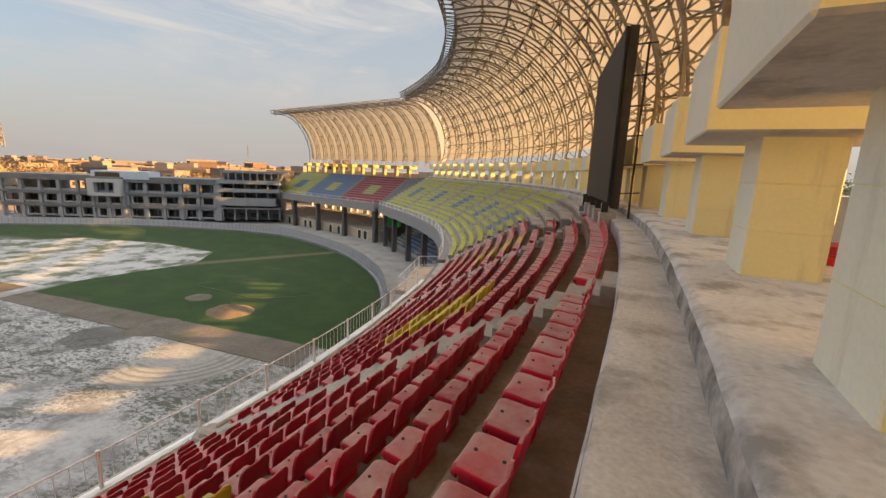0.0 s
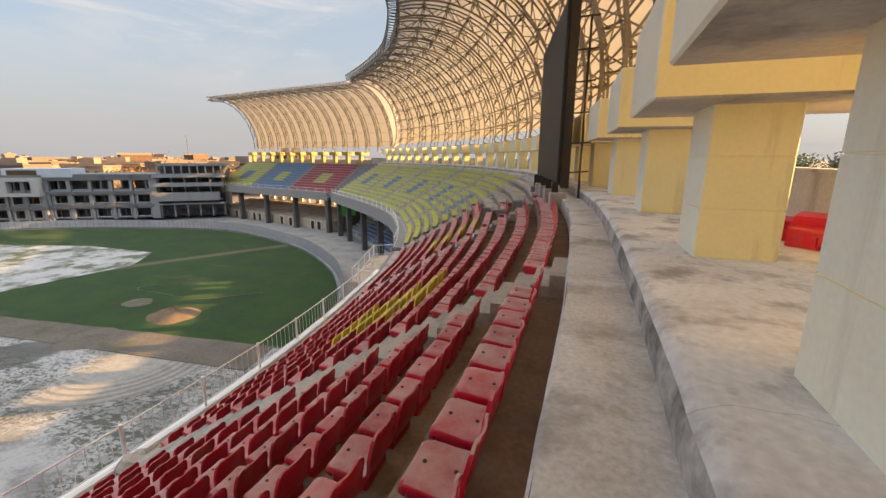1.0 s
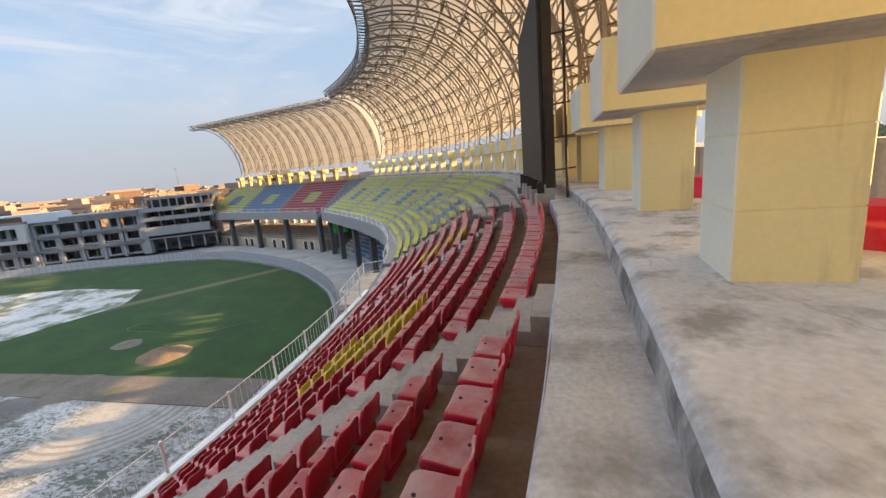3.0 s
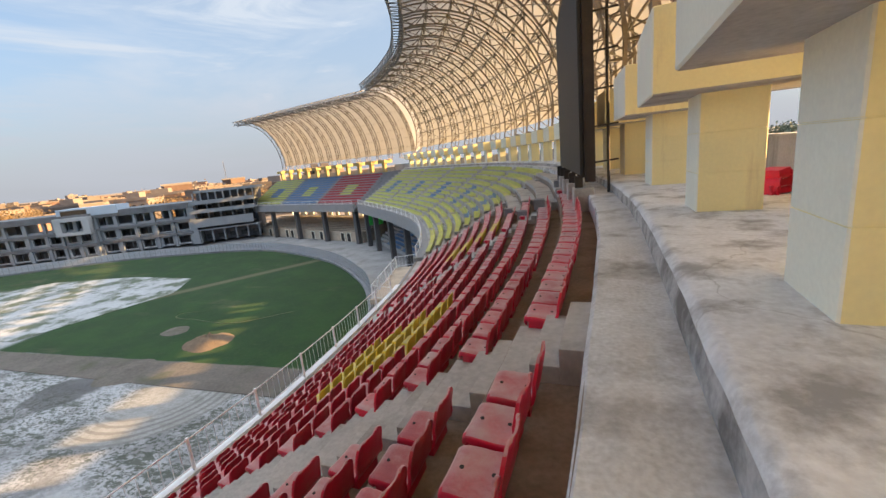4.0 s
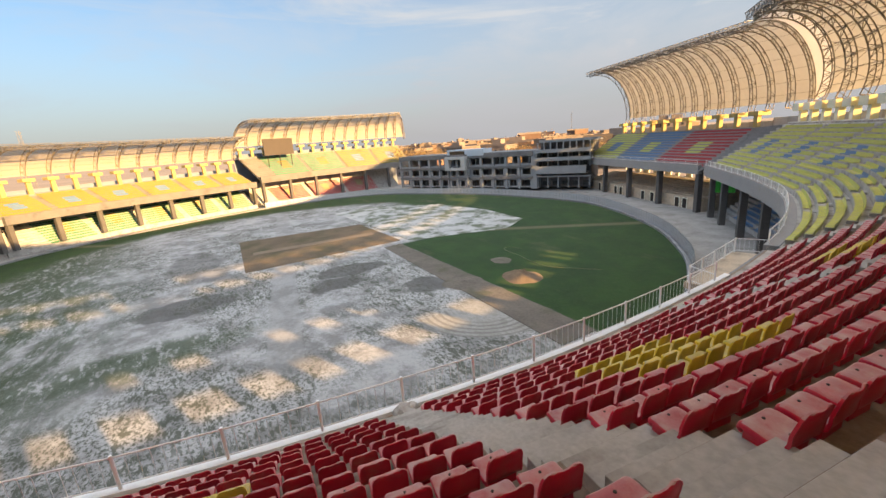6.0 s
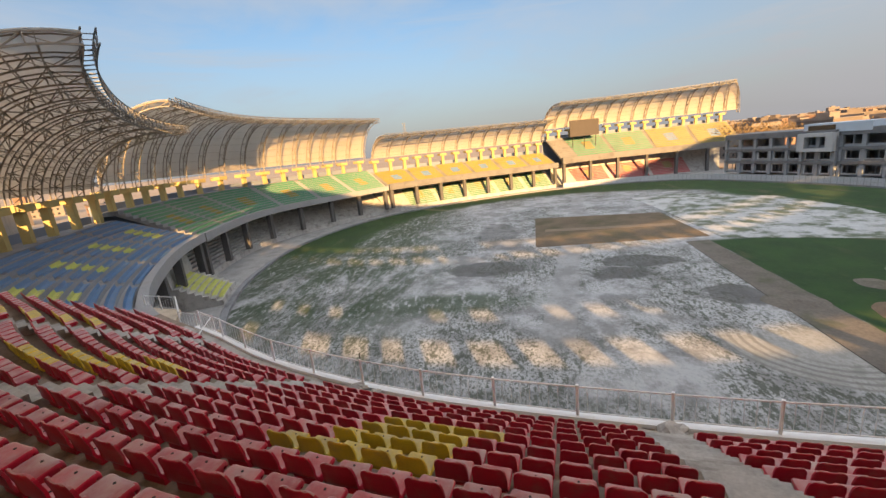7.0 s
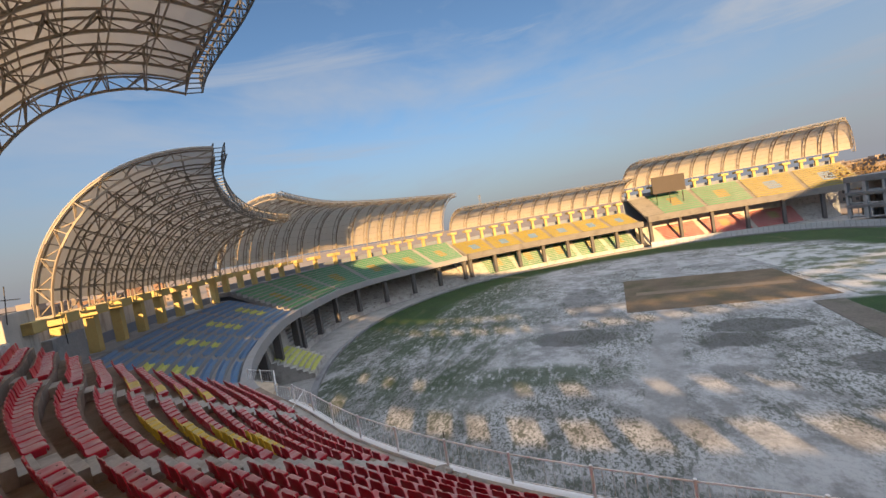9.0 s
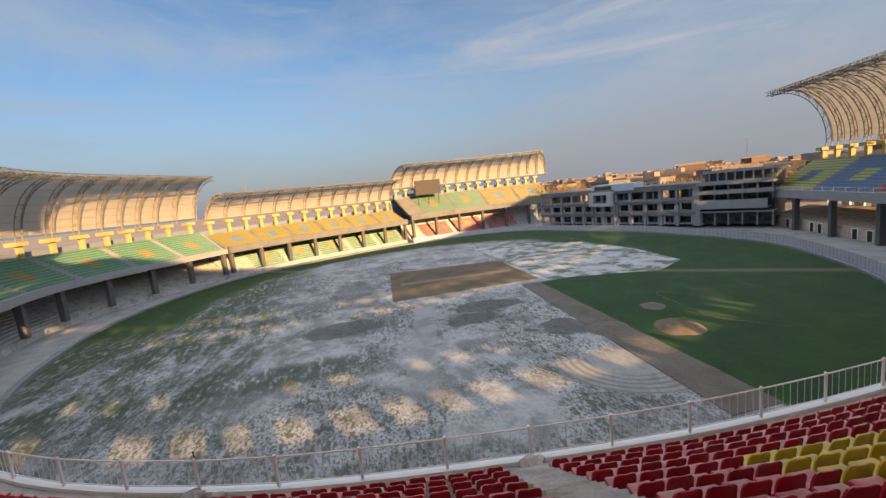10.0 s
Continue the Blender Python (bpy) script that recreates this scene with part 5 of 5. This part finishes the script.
for x_ in (0.0, 1.9, 3.8, 5.7):
    q = MB()
    q.box(x_ - 0.28, x_ + 0.28, -0.28, 0.28, -0.79, -0.1, MS)
    thing("footing_block", bevelled(q, "footing_block", CONCRETE, 0.02), None, "grey concrete footing block under the screen", "block", "footing blocks")

# stacked spare seats against the parapet
for x_, y_, a_, n_ in ((7.12, 7.85, 112, 3), (7.1, 8.4, 150, 2), (7.95, 12.5, 100, 3), (7.9, 13.05, 140, 2)):
    hd = holder("seat_stack", (x_, y_, 0), "stack of spare red plastic seats on the slab", "seat stack", "stacks of spare seats")
    for k in range(n_):
        part("seat", SEAT_RED, None, hd).matrix_world = Matrix.Translation((x_ + 0.03 * (k % 2), y_, 0.165 + 0.125 * k)) @ pose(0, 0, 0, 172, 0, a_ + 14 * (k % 3) - 9) @ pose(0, 0.2, 0)

# ---- scoreboard ----
q = MB()
SB = A.pose_at(47.0, 4.6, 0.9)
q.box(-5.6, 5.6, -0.35, 0.0, 0.0, 5.4, SB)
hd = holder("scoreboard", A.at(47, 4.6, 0.0), "dark grey scoreboard panel on steel legs", "scoreboard")
part("panel", q, LED, hd)
for x_ in (-4.5, 0, 4.5):
    q = MB()
    q.tube(SB @ Vector((x_, -0.3, 0.1)), SB @ Vector((x_, -0.3, -5.5)), 0.12, 6)
    part("leg", q, IRON, hd)


# ---- pavilion at the far side ----
PIERGREY = material("blue_grey_paint", (0.29, 0.305, 0.325), 0.85, var=0.12, scale=0.5, fine=6, bump=0.1, stain=(0.24, 0.25, 0.27), stain_scale=0.5, stain_lo=0.5, stain_hi=0.75, streak=True)
BANDGREY = material("dark_grey_band", (0.165, 0.17, 0.18), 0.85, var=0.15, scale=0.5, fine=6, bump=0.1, stain=(0.11, 0.11, 0.12), stain_scale=0.4)
FENCEGREY = material("fence_grey_paint", (0.56, 0.57, 0.62), 0.8, var=0.12, scale=0.5, fine=6, bump=0.05, stain=(0.40, 0.41, 0.45), stain_scale=0.4)
OPENFRAME = material("pale_frame", (0.46, 0.475, 0.49), 0.7, var=0.08, scale=0.8, fine=10, bump=0.05)


class Front:
    """A straight building front: x along it, y away from the field, z up."""

    def __init__(self, p0, p1, z0):
        p0, p1 = Vector((*p0, 0)), Vector((*p1, 0))
        d = p1 - p0
        self.ln = d.length
        self.m = Matrix.Translation((p0.x, p0.y, z0)) @ pose(0, 0, 0, 0, 0, math.degrees(math.atan2(d.y, d.x)))
        self.sgn = 1 if (self.m.to_3x3() @ Vector((0, 1, 0))).dot(C_FIELD - p0) < 0 else -1
        self.mid = p0.lerp(p1, 0.5) + Vector((0, 0, z0))

    def box(self, q, x0, x1, y0, y1, za, zb):
        ya, yb = sorted((y0 * self.sgn, y1 * self.sgn))
        q.box(x0, x1, ya, yb, za, zb, self.m)

    def one(self, hd, name, mat, boxes, label=""):
        q = MB()
        for b in boxes:
            self.box(q, *b)
        return part(name, q, mat, hd, label)


def pavilion(name, p0, p1, z0, floors, storey, depth, label, bay=4.6, seed=1):
    F = Front(p0, p1, z0)
    ln, rng = F.ln, random.Random(seed)
    hd = holder(name, F.mid, label, "building", "buildings at the far side")
    top = floors * storey
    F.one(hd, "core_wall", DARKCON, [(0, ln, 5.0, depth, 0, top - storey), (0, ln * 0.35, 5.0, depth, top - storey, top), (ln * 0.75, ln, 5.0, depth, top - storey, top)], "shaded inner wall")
    for k in range(1, floors + 1):
        z = k * storey
        F.one(hd, "floor_band", BANDGREY, [(-0.2, ln + 0.2, -0.35, depth + 0.2, z - 0.35, z + (1.15 if k == floors else 0.3))], "dark grey floor band")
    n = max(2, round(ln / bay))
    for i in range(n + 1):
        x = ln * i / n
        w = 0.42 if i % 2 else 0.3
        F.one(hd, "pier", PIERGREY, [(x - w, x + w, -0.12, 0.75, 0, top - 0.4)], "blue-grey painted pier")
    for k in range(floors):
        za, zb = k * storey + 0.3, (k + 1) * storey - 0.36
        for i in range(n):
            x0, x1 = ln * i / n + 0.44, ln * (i + 1) / n - 0.44
            c0, c1 = x0 + rng.choice((0.1, 0.3, 0.7)), x1 - rng.choice((0.1, 0.2, 0.4))
            sill = za + (0.6 if k else 0.45)
            if k == floors - 1:
                F.one(hd, "sill_wall", PIERGREY, [(x0, x1, 0.25, 0.5, za, sill)])
                if rng.random() < 0.5:
                    xm = rng.uniform(x0 + 0.4, x1 - 0.6)
                    F.one(hd, "partition", PIERGREY, [(xm, xm + 0.35, 0.9, 4.9, za, zb)])
                continue
            F.one(hd, "infill_wall", PIERGREY, [(x0, x1, 0.25, 0.5, za, sill), (x0, c0, 0.25, 0.5, sill, zb), (c1, x1, 0.25, 0.5, sill, zb), (c0, c1, 0.25, 0.5, zb - 0.35, zb)], "blue-grey wall round an opening")
            F.one(hd, "opening_frame", OPENFRAME, [(c0 - 0.14, c1 + 0.14, 0.05, 0.24, sill - 0.16, sill), (c0 - 0.14, c0, 0.05, 0.24, sill, zb - 0.35), (c1, c1 + 0.14, 0.05, 0.24, sill, zb - 0.35)], "pale opening frame")
            if rng.random() < 0.6:
                xm = c0 + (c1 - c0) * rng.choice((0.33, 0.5, 0.66))
                F.one(hd, "mullion", BANDGREY, [(xm - 0.06, xm + 0.06, 0.3, 0.42, sill, zb - 0.35)])
            F.one(hd, "room_wall", SHADEROOM, [(x0, x1, 3.2, 3.4, za, zb)], "inner wall in a dark tone standing for the unlit room")
    return F, hd


pavilion("pavilion", (-131.0, 82.5), (-109.5, 89.5), -14.6, 3, 3.35, 12, "dark grey three-storey pavilion with pale framed openings", seed=3)
F_, hd = pavilion("pavilion_hall", (-109.3, 88.3), (-102.3, 90.6), -14.6, 3, 3.3, 13, "pale grey projecting centre bay of the pavilion", bay=3.5, seed=5)
ln_ = F_.ln
F_.one(hd, "bay_frame", OPENFRAME, [(-0.3, ln_ + 0.3, -1.3, 0.4, 6.1, 6.9), (-0.3, ln_ + 0.3, -1.3, 0.4, 9.6, 10.5), (-0.3, 1.3, -1.3, 0.4, 6.9, 9.6), (ln_ - 1.3, ln_ + 0.3, -1.3, 0.4, 6.9, 9.6)], "pale projecting frame round the upper window")
F_.one(hd, "rooftop_room", material("ice_blue_paint", (0.50, 0.57, 0.66), 0.8, var=0.06, scale=0.5, fine=6, bump=0.03), [(-0.2, ln_ + 6.5, 0.5, 6.0, 10.5, 12.6)], "pale blue rooftop room")
F_.one(hd, "rooftop_window", GLASS, [(0.8, ln_ - 0.6, 0.44, 0.5, 11.0, 12.2)])
pavilion("pavilion", (-102.0, 91.7), (-81.0, 98.8), -14.6, 3, 3.35, 12, "dark grey three-storey pavilion with pale framed openings", seed=9)


def media_block(p0, p1, z0):
    F = Front(p0, p1, z0)
    ln = F.ln
    hd = holder("media_block", F.mid, "grey five-storey block with broad balcony bands and a set-back top", "building", "buildings at the far side")
    F.one(hd, "core_wall", SHADEROOM, [(0.4, ln - 0.4, 3.0, 14, 0, 13.2)], "recessed wall in a dark tone standing for shade")
    F.one(hd, "end_wall", PIERGREY, [(-1.6, 0.2, -0.4, 6.0, 0, 10.6)], "blue-grey painted end wall")
    for za, zb, y0, x0, x1 in ((3.3, 3.7, -0.4, 0.0, ln), (4.3, 6.5, -1.0, -0.2, ln - 1.0), (8.0, 9.0, -1.2, -0.4, ln + 0.2), (10.3, 11.3, -1.0, -0.6, ln + 0.2), (13.2, 13.9, 0.2, 0.8, ln + 2.5)):
        F.one(hd, "balcony_band", PIERGREY, [(x0, x1, y0, 4.0, za, za + 0.3), (x0, x1, y0, y0 + 0.25, za + 0.3, zb)], "blue-grey balcony band")
    for k, (za, zb) in enumerate(((0.0, 3.3), (6.5, 8.0), (9.0, 10.3), (11.3, 13.2))):
        n = 5 if k < 3 else 8
        for i in range(n + 1):
            x = 0.3 + (ln - 0.6) * i / n
            F.one(hd, "pier", PIERGREY, [(x - 0.16, x + 0.16, 0.3, 0.8, za - (0.3 if k else 0), zb)])
    for k, za in enumerate((0.6, 6.5, 9.0)):
        for i in range(5):
            x = 0.3 + (ln - 0.6) * (i + 0.5) / 5
            F.one(hd, "window", GLASS, [(x - 0.8, x + 0.8, 2.9, 3.02, za, za + 1.25)])


media_block((-80.0, 99.5), (-66.0, 105.8), -14.6)

# railing of pale bars round the outfield
hd = holder("boundary_fence", (FIELD[60].x, FIELD[60].y, GROUND + 0.1), "pale grey steel fence of bars and panels round the outfield", "fence")
bars = MB()
SPAN = [(p, d) for p, d in RIM]
K0, K1 = 58, 152
ring = [Vector((p.x, p.y, GROUND)) + d * 0.65 for p, d in SPAN[K0:K1]]
post_q = MB()
post_q.tube((0, 0, 0), (0, 0, 1.95), 0.06, 6)
post_me = post_q.mesh("post", PIERGREY)
for a, b in zip(ring, ring[1:]):
    for f_ in (0.0, 0.5):
        part("post", post_me, None, hd).matrix_world = Matrix.Translation(a.lerp(b, f_) + Vector((0, 0, 0.1)))
    q = MB()
    for zz in (0.25, 1.0, 1.9):
        q.tube(a + Vector((0, 0, zz)), b + Vector((0, 0, zz)), 0.03)
    part("rail", q, PIERGREY, hd)
    q = MB()
    side = (b - a).normalized().cross(Vector((0, 0, 1))) * 0.02
    q.hexa([a - side + Vector((0, 0, 0.18)), b - side + Vector((0, 0, 0.18)), b + side + Vector((0, 0, 0.18)), a + side + Vector((0, 0, 0.18)), a - side + Vector((0, 0, 1.88)), b - side + Vector((0, 0, 1.88)), b + side + Vector((0, 0, 1.88)), a + side + Vector((0, 0, 1.88))])
    part("panel", q, FENCEGREY, hd, "pale grey close-meshed fence panel")
    m = int((b - a).length / 0.14)
    for k in range(m):
        c = a.lerp(b, (k + 0.5) / m)
        bars.tube(c + Vector((0, 0, 0.2)), c + Vector((0, 0, 1.92)), 0.058, 3)
part("bar_infill", bars, OPENFRAME, hd, "close pale upright bars", kind="stuff")


# end of the bowl: bare wall, scaffold poles; green netting under the far deck
q = MB()
q.box(-2.3, 2.3, -0.25, 0.25, -2.2, 1.0, A.pose_at(221.2, 11.8, 0))
thing("end_wall", bevelled(q, "end_wall", RAWWALL, 0.02), None, "bare grey concrete wall at the end of the slab", "wall", kind="structure")
q = MB()
q.box(-2.6, 2.6, -0.3, 0.3, -4.2, -1.35, A.pose_at(216.6, 11.6, 0))
thing("end_wall", bevelled(q, "end_wall", DARKCON, 0.02), None, "dark grey wall below the yellow beam", "wall", kind="structure")
for s_, u_, z0_, z1_, lean in ((229.6, 11.35, 0.0, 4.0, 0.10), (228.2, 11.3, 0.0, 3.2, -0.05), (224.0, 11.4, 0.6, 4.6, 0.0), (222.6, 11.5, 1.0, 2.6, -0.15), (217.2, 11.2, -1.4, 0.9, 0.05)):
    q = MB()
    q.tube(A.at(s_, u_, z0_ - 0.6 if s_ < 225 else z0_), A.at(s_ + lean * 3, u_, z1_), 0.028, 6)
    thing("scaffold_pole", q, IRON, "thin dark scaffold pole standing at the slab end", "pole", "scaffold poles")
for s_a, s_b, z_ in ((227.4, 230.6, 1.35), (221.2, 226.0, 1.75)):
    q = MB()
    q.tube(A.at(s_a, 11.33, z_), A.at(s_b, 11.33, z_ + 0.08), 0.026, 6)
    thing("scaffold_rail", q, IRON, "dark scaffold tube tied across the poles", "pole", "scaffold poles")
NET = material("green_netting", (0.10, 0.75, 0.12), 0.8, var=0.15, scale=1.5, fine=12, bump=0.1)
_t = NET.node_tree
_tr = _t.nodes.new("ShaderNodeBsdfTranslucent")
_tr.inputs["Color"].default_value = (0.2, 0.95, 0.2, 1)
_mx = _t.nodes.new("ShaderNodeMixShader")
_mx.inputs["Fac"].default_value = 0.6
_t.links.new(_t.nodes["Principled BSDF"].outputs["BSDF"], _mx.inputs[1])
_t.links.new(_tr.outputs["BSDF"], _mx.inputs[2])
_t.links.new(_mx.outputs["Shader"], _t.nodes["Material Output"].inputs["Surface"])
for x0_, x1_, y_ in ((-26.4, -25.2, 84.6), (-24.7, -23.7, 85.2)):
    q = MB()
    rows_ = []
    for i in range(7):
        f_ = i / 6
        rows_.append([Vector((x0_ + (x1_ - x0_) * f_, y_ + 0.4 * f_ + 0.07 * math.sin(f_ * 9 + k * 0.6), -10.9 + 2.4 * k / 5)) for k in range(6)])
    q.grid(rows_)
    thing("safety_net", q, NET, "bright green safety netting hung under the deck", "netting", "safety nets")

# masts on the skyline
for x_, y_, top_, w_ in ((-292.2, -42.5, 22.0, 0.9), (-280.0, 378.0, 20.0, 0.5)):
    hd = holder("radio_mast", (x_, y_, GROUND), "slender grey steel lattice radio mast", "mast", "masts on the skyline")
    n_ = 10
    for k in range(n_):
        za, zb = GROUND + (top_ - GROUND) * k / n_, GROUND + (top_ - GROUND) * (k + 1) / n_
        q = MB()
        cs = [Vector((x_ + w_ * math.cos(a), y_ + w_ * math.sin(a), 0)) for a in (0.3, 2.39, 4.49)]
        for i in range(3):
            a, b = cs[i], cs[(i + 1) % 3]
            q.tube(a + Vector((0, 0, za)), a + Vector((0, 0, zb)), 0.1 * w_)
            q.tube(a + Vector((0, 0, za)), b + Vector((0, 0, zb)), 0.07 * w_)
        part("mast_section", q, EDGESTEEL, hd)


# ---- city beyond ----
rng_ = random.Random(12)
for k in range(330):
    az = radians(rng_.uniform(112, 152)) if k < 280 else radians(rng_.uniform(225, 275))
    dist = 200 + 950 * rng_.random() ** 1.7
    x, y = 4 + dist * math.cos(az), 6 + dist * math.sin(az)
    w, dp = rng_.uniform(8, 20), rng_.uniform(8, 20)
    h = rng_.uniform(6, 14) + (rng_.random() < 0.14) * 5
    m = Matrix.Translation((x, y, GROUND - 0.3)) @ pose(0, 0, 0, 0, 0, rng_.uniform(0, 90))
    hd = holder("house", (x, y, GROUND - 0.3), "far flat-roofed house of brick and plaster", "house", "houses of the city")
    q = MB()
    q.box(-w / 2, w / 2, -dp / 2, dp / 2, 0, h, m)
    mt = BRICK if rng_.random() < 0.6 else PLASTER
    wall = part("wall", q, mt, hd)
    q = MB()
    q.box(-w / 2 - 0.2, w / 2 + 0.2, -dp / 2 - 0.2, dp / 2 + 0.2, h, h + 0.25, m)
    q.box(-w / 2 - 0.2, w / 2 + 0.2, -dp / 2 - 0.2, -dp / 2, h + 0.25, h + 1.1, m)
    q.box(-w / 2 - 0.2, w / 2 + 0.2, dp / 2, dp / 2 + 0.2, h + 0.25, h + 1.1, m)
    if rng_.random() < 0.6:
        q.box(-w / 5, w / 6, -dp / 5, dp / 6, h + 0.25, h + 3.0, m)
    part("roof", q, PLASTER, hd)
    if dist < 420:
        q = MB()
        for fl in range(int(h // 3)):
            for i in range(int(w // 3)):
                xx = -w / 2 + 1.2 + 3 * i
                for yy in (-dp / 2 - 0.04, dp / 2 - 0.02):
                    q.box(xx, xx + 1.2, yy, yy + 0.06, 3 * fl + 1.0, 3 * fl + 2.3, m)
            for i in range(int(dp // 3)):
                yy = -dp / 2 + 1.2 + 3 * i
                for xx in (-w / 2 - 0.04, w / 2 - 0.02):
                    q.box(xx, xx + 0.06, yy, yy + 1.2, 3 * fl + 1.0, 3 * fl + 2.3, m)
        part("glazing", q, GLASS, hd, kind="stuff")


def tree(x, y, z, h, mat, seed, label, leaf=0.028, clumps=1150):
    rng = random.Random(seed)
    hd = holder("tree", (x, y, z), label, "tree", "trees beyond the stands")
    q = MB()
    q.tube((x, y, z), (x + rng.uniform(-0.3, 0.3), y, z + h * 0.45), 0.045 * h * 0.5, 7)
    tips = []
    for k in range(7):
        an = rng.uniform(0, 6.28)
        a = Vector((x, y, z + h * rng.uniform(0.3, 0.45)))
        b = a + Vector((math.cos(an) * h * 0.3, math.sin(an) * h * 0.3, h * rng.uniform(0.15, 0.45)))
        q.tube(a, b, 0.05 * h * 0.2, 5)
        tips.append(b)
    part("trunk", q, BARK, hd)
    q = MB()
    for k in range(clumps):
        t = tips[rng.randrange(len(tips))]
        c = t + Vector((rng.gauss(0, 0.13), rng.gauss(0, 0.13), rng.gauss(0, 0.10))) * h
        e = Vector((rng.gauss(0, 1), rng.gauss(0, 1), rng.gauss(0, 1))).normalized()
        o = e.orthogonal().normalized()
        w = e.cross(o)
        r = h * rng.uniform(0.43, 1.0) * leaf
        q.quad(c + o * r, c + w * r * 0.6, c - o * r, c - w * r * 0.6)
    part("crown", q, mat, hd)


for k in range(46):
    az = radians(rng_.uniform(114, 150))
    dist = rng_.uniform(180, 420) if k > 16 else rng_.uniform(165, 205)
    tree(4 + dist * math.cos(az), 6 + dist * math.sin(az), GROUND - 0.2, rng_.uniform(11, 16), LEAF, 40 + k, "brown autumn tree among the houses")
for k in range(46):
    az = radians(-30 + 2.0 * k + rng_.uniform(-1.5, 1.5))
    dist = rng_.uniform(170, 330)
    tree(4 + dist * math.cos(az), 6 + dist * math.sin(az), GROUND - 0.2, rng_.uniform(17, 20) + (dist - 170) * 0.012, TREELEAF, 80 + k, "dark green tree beyond the rear parapet", 0.055, 800)
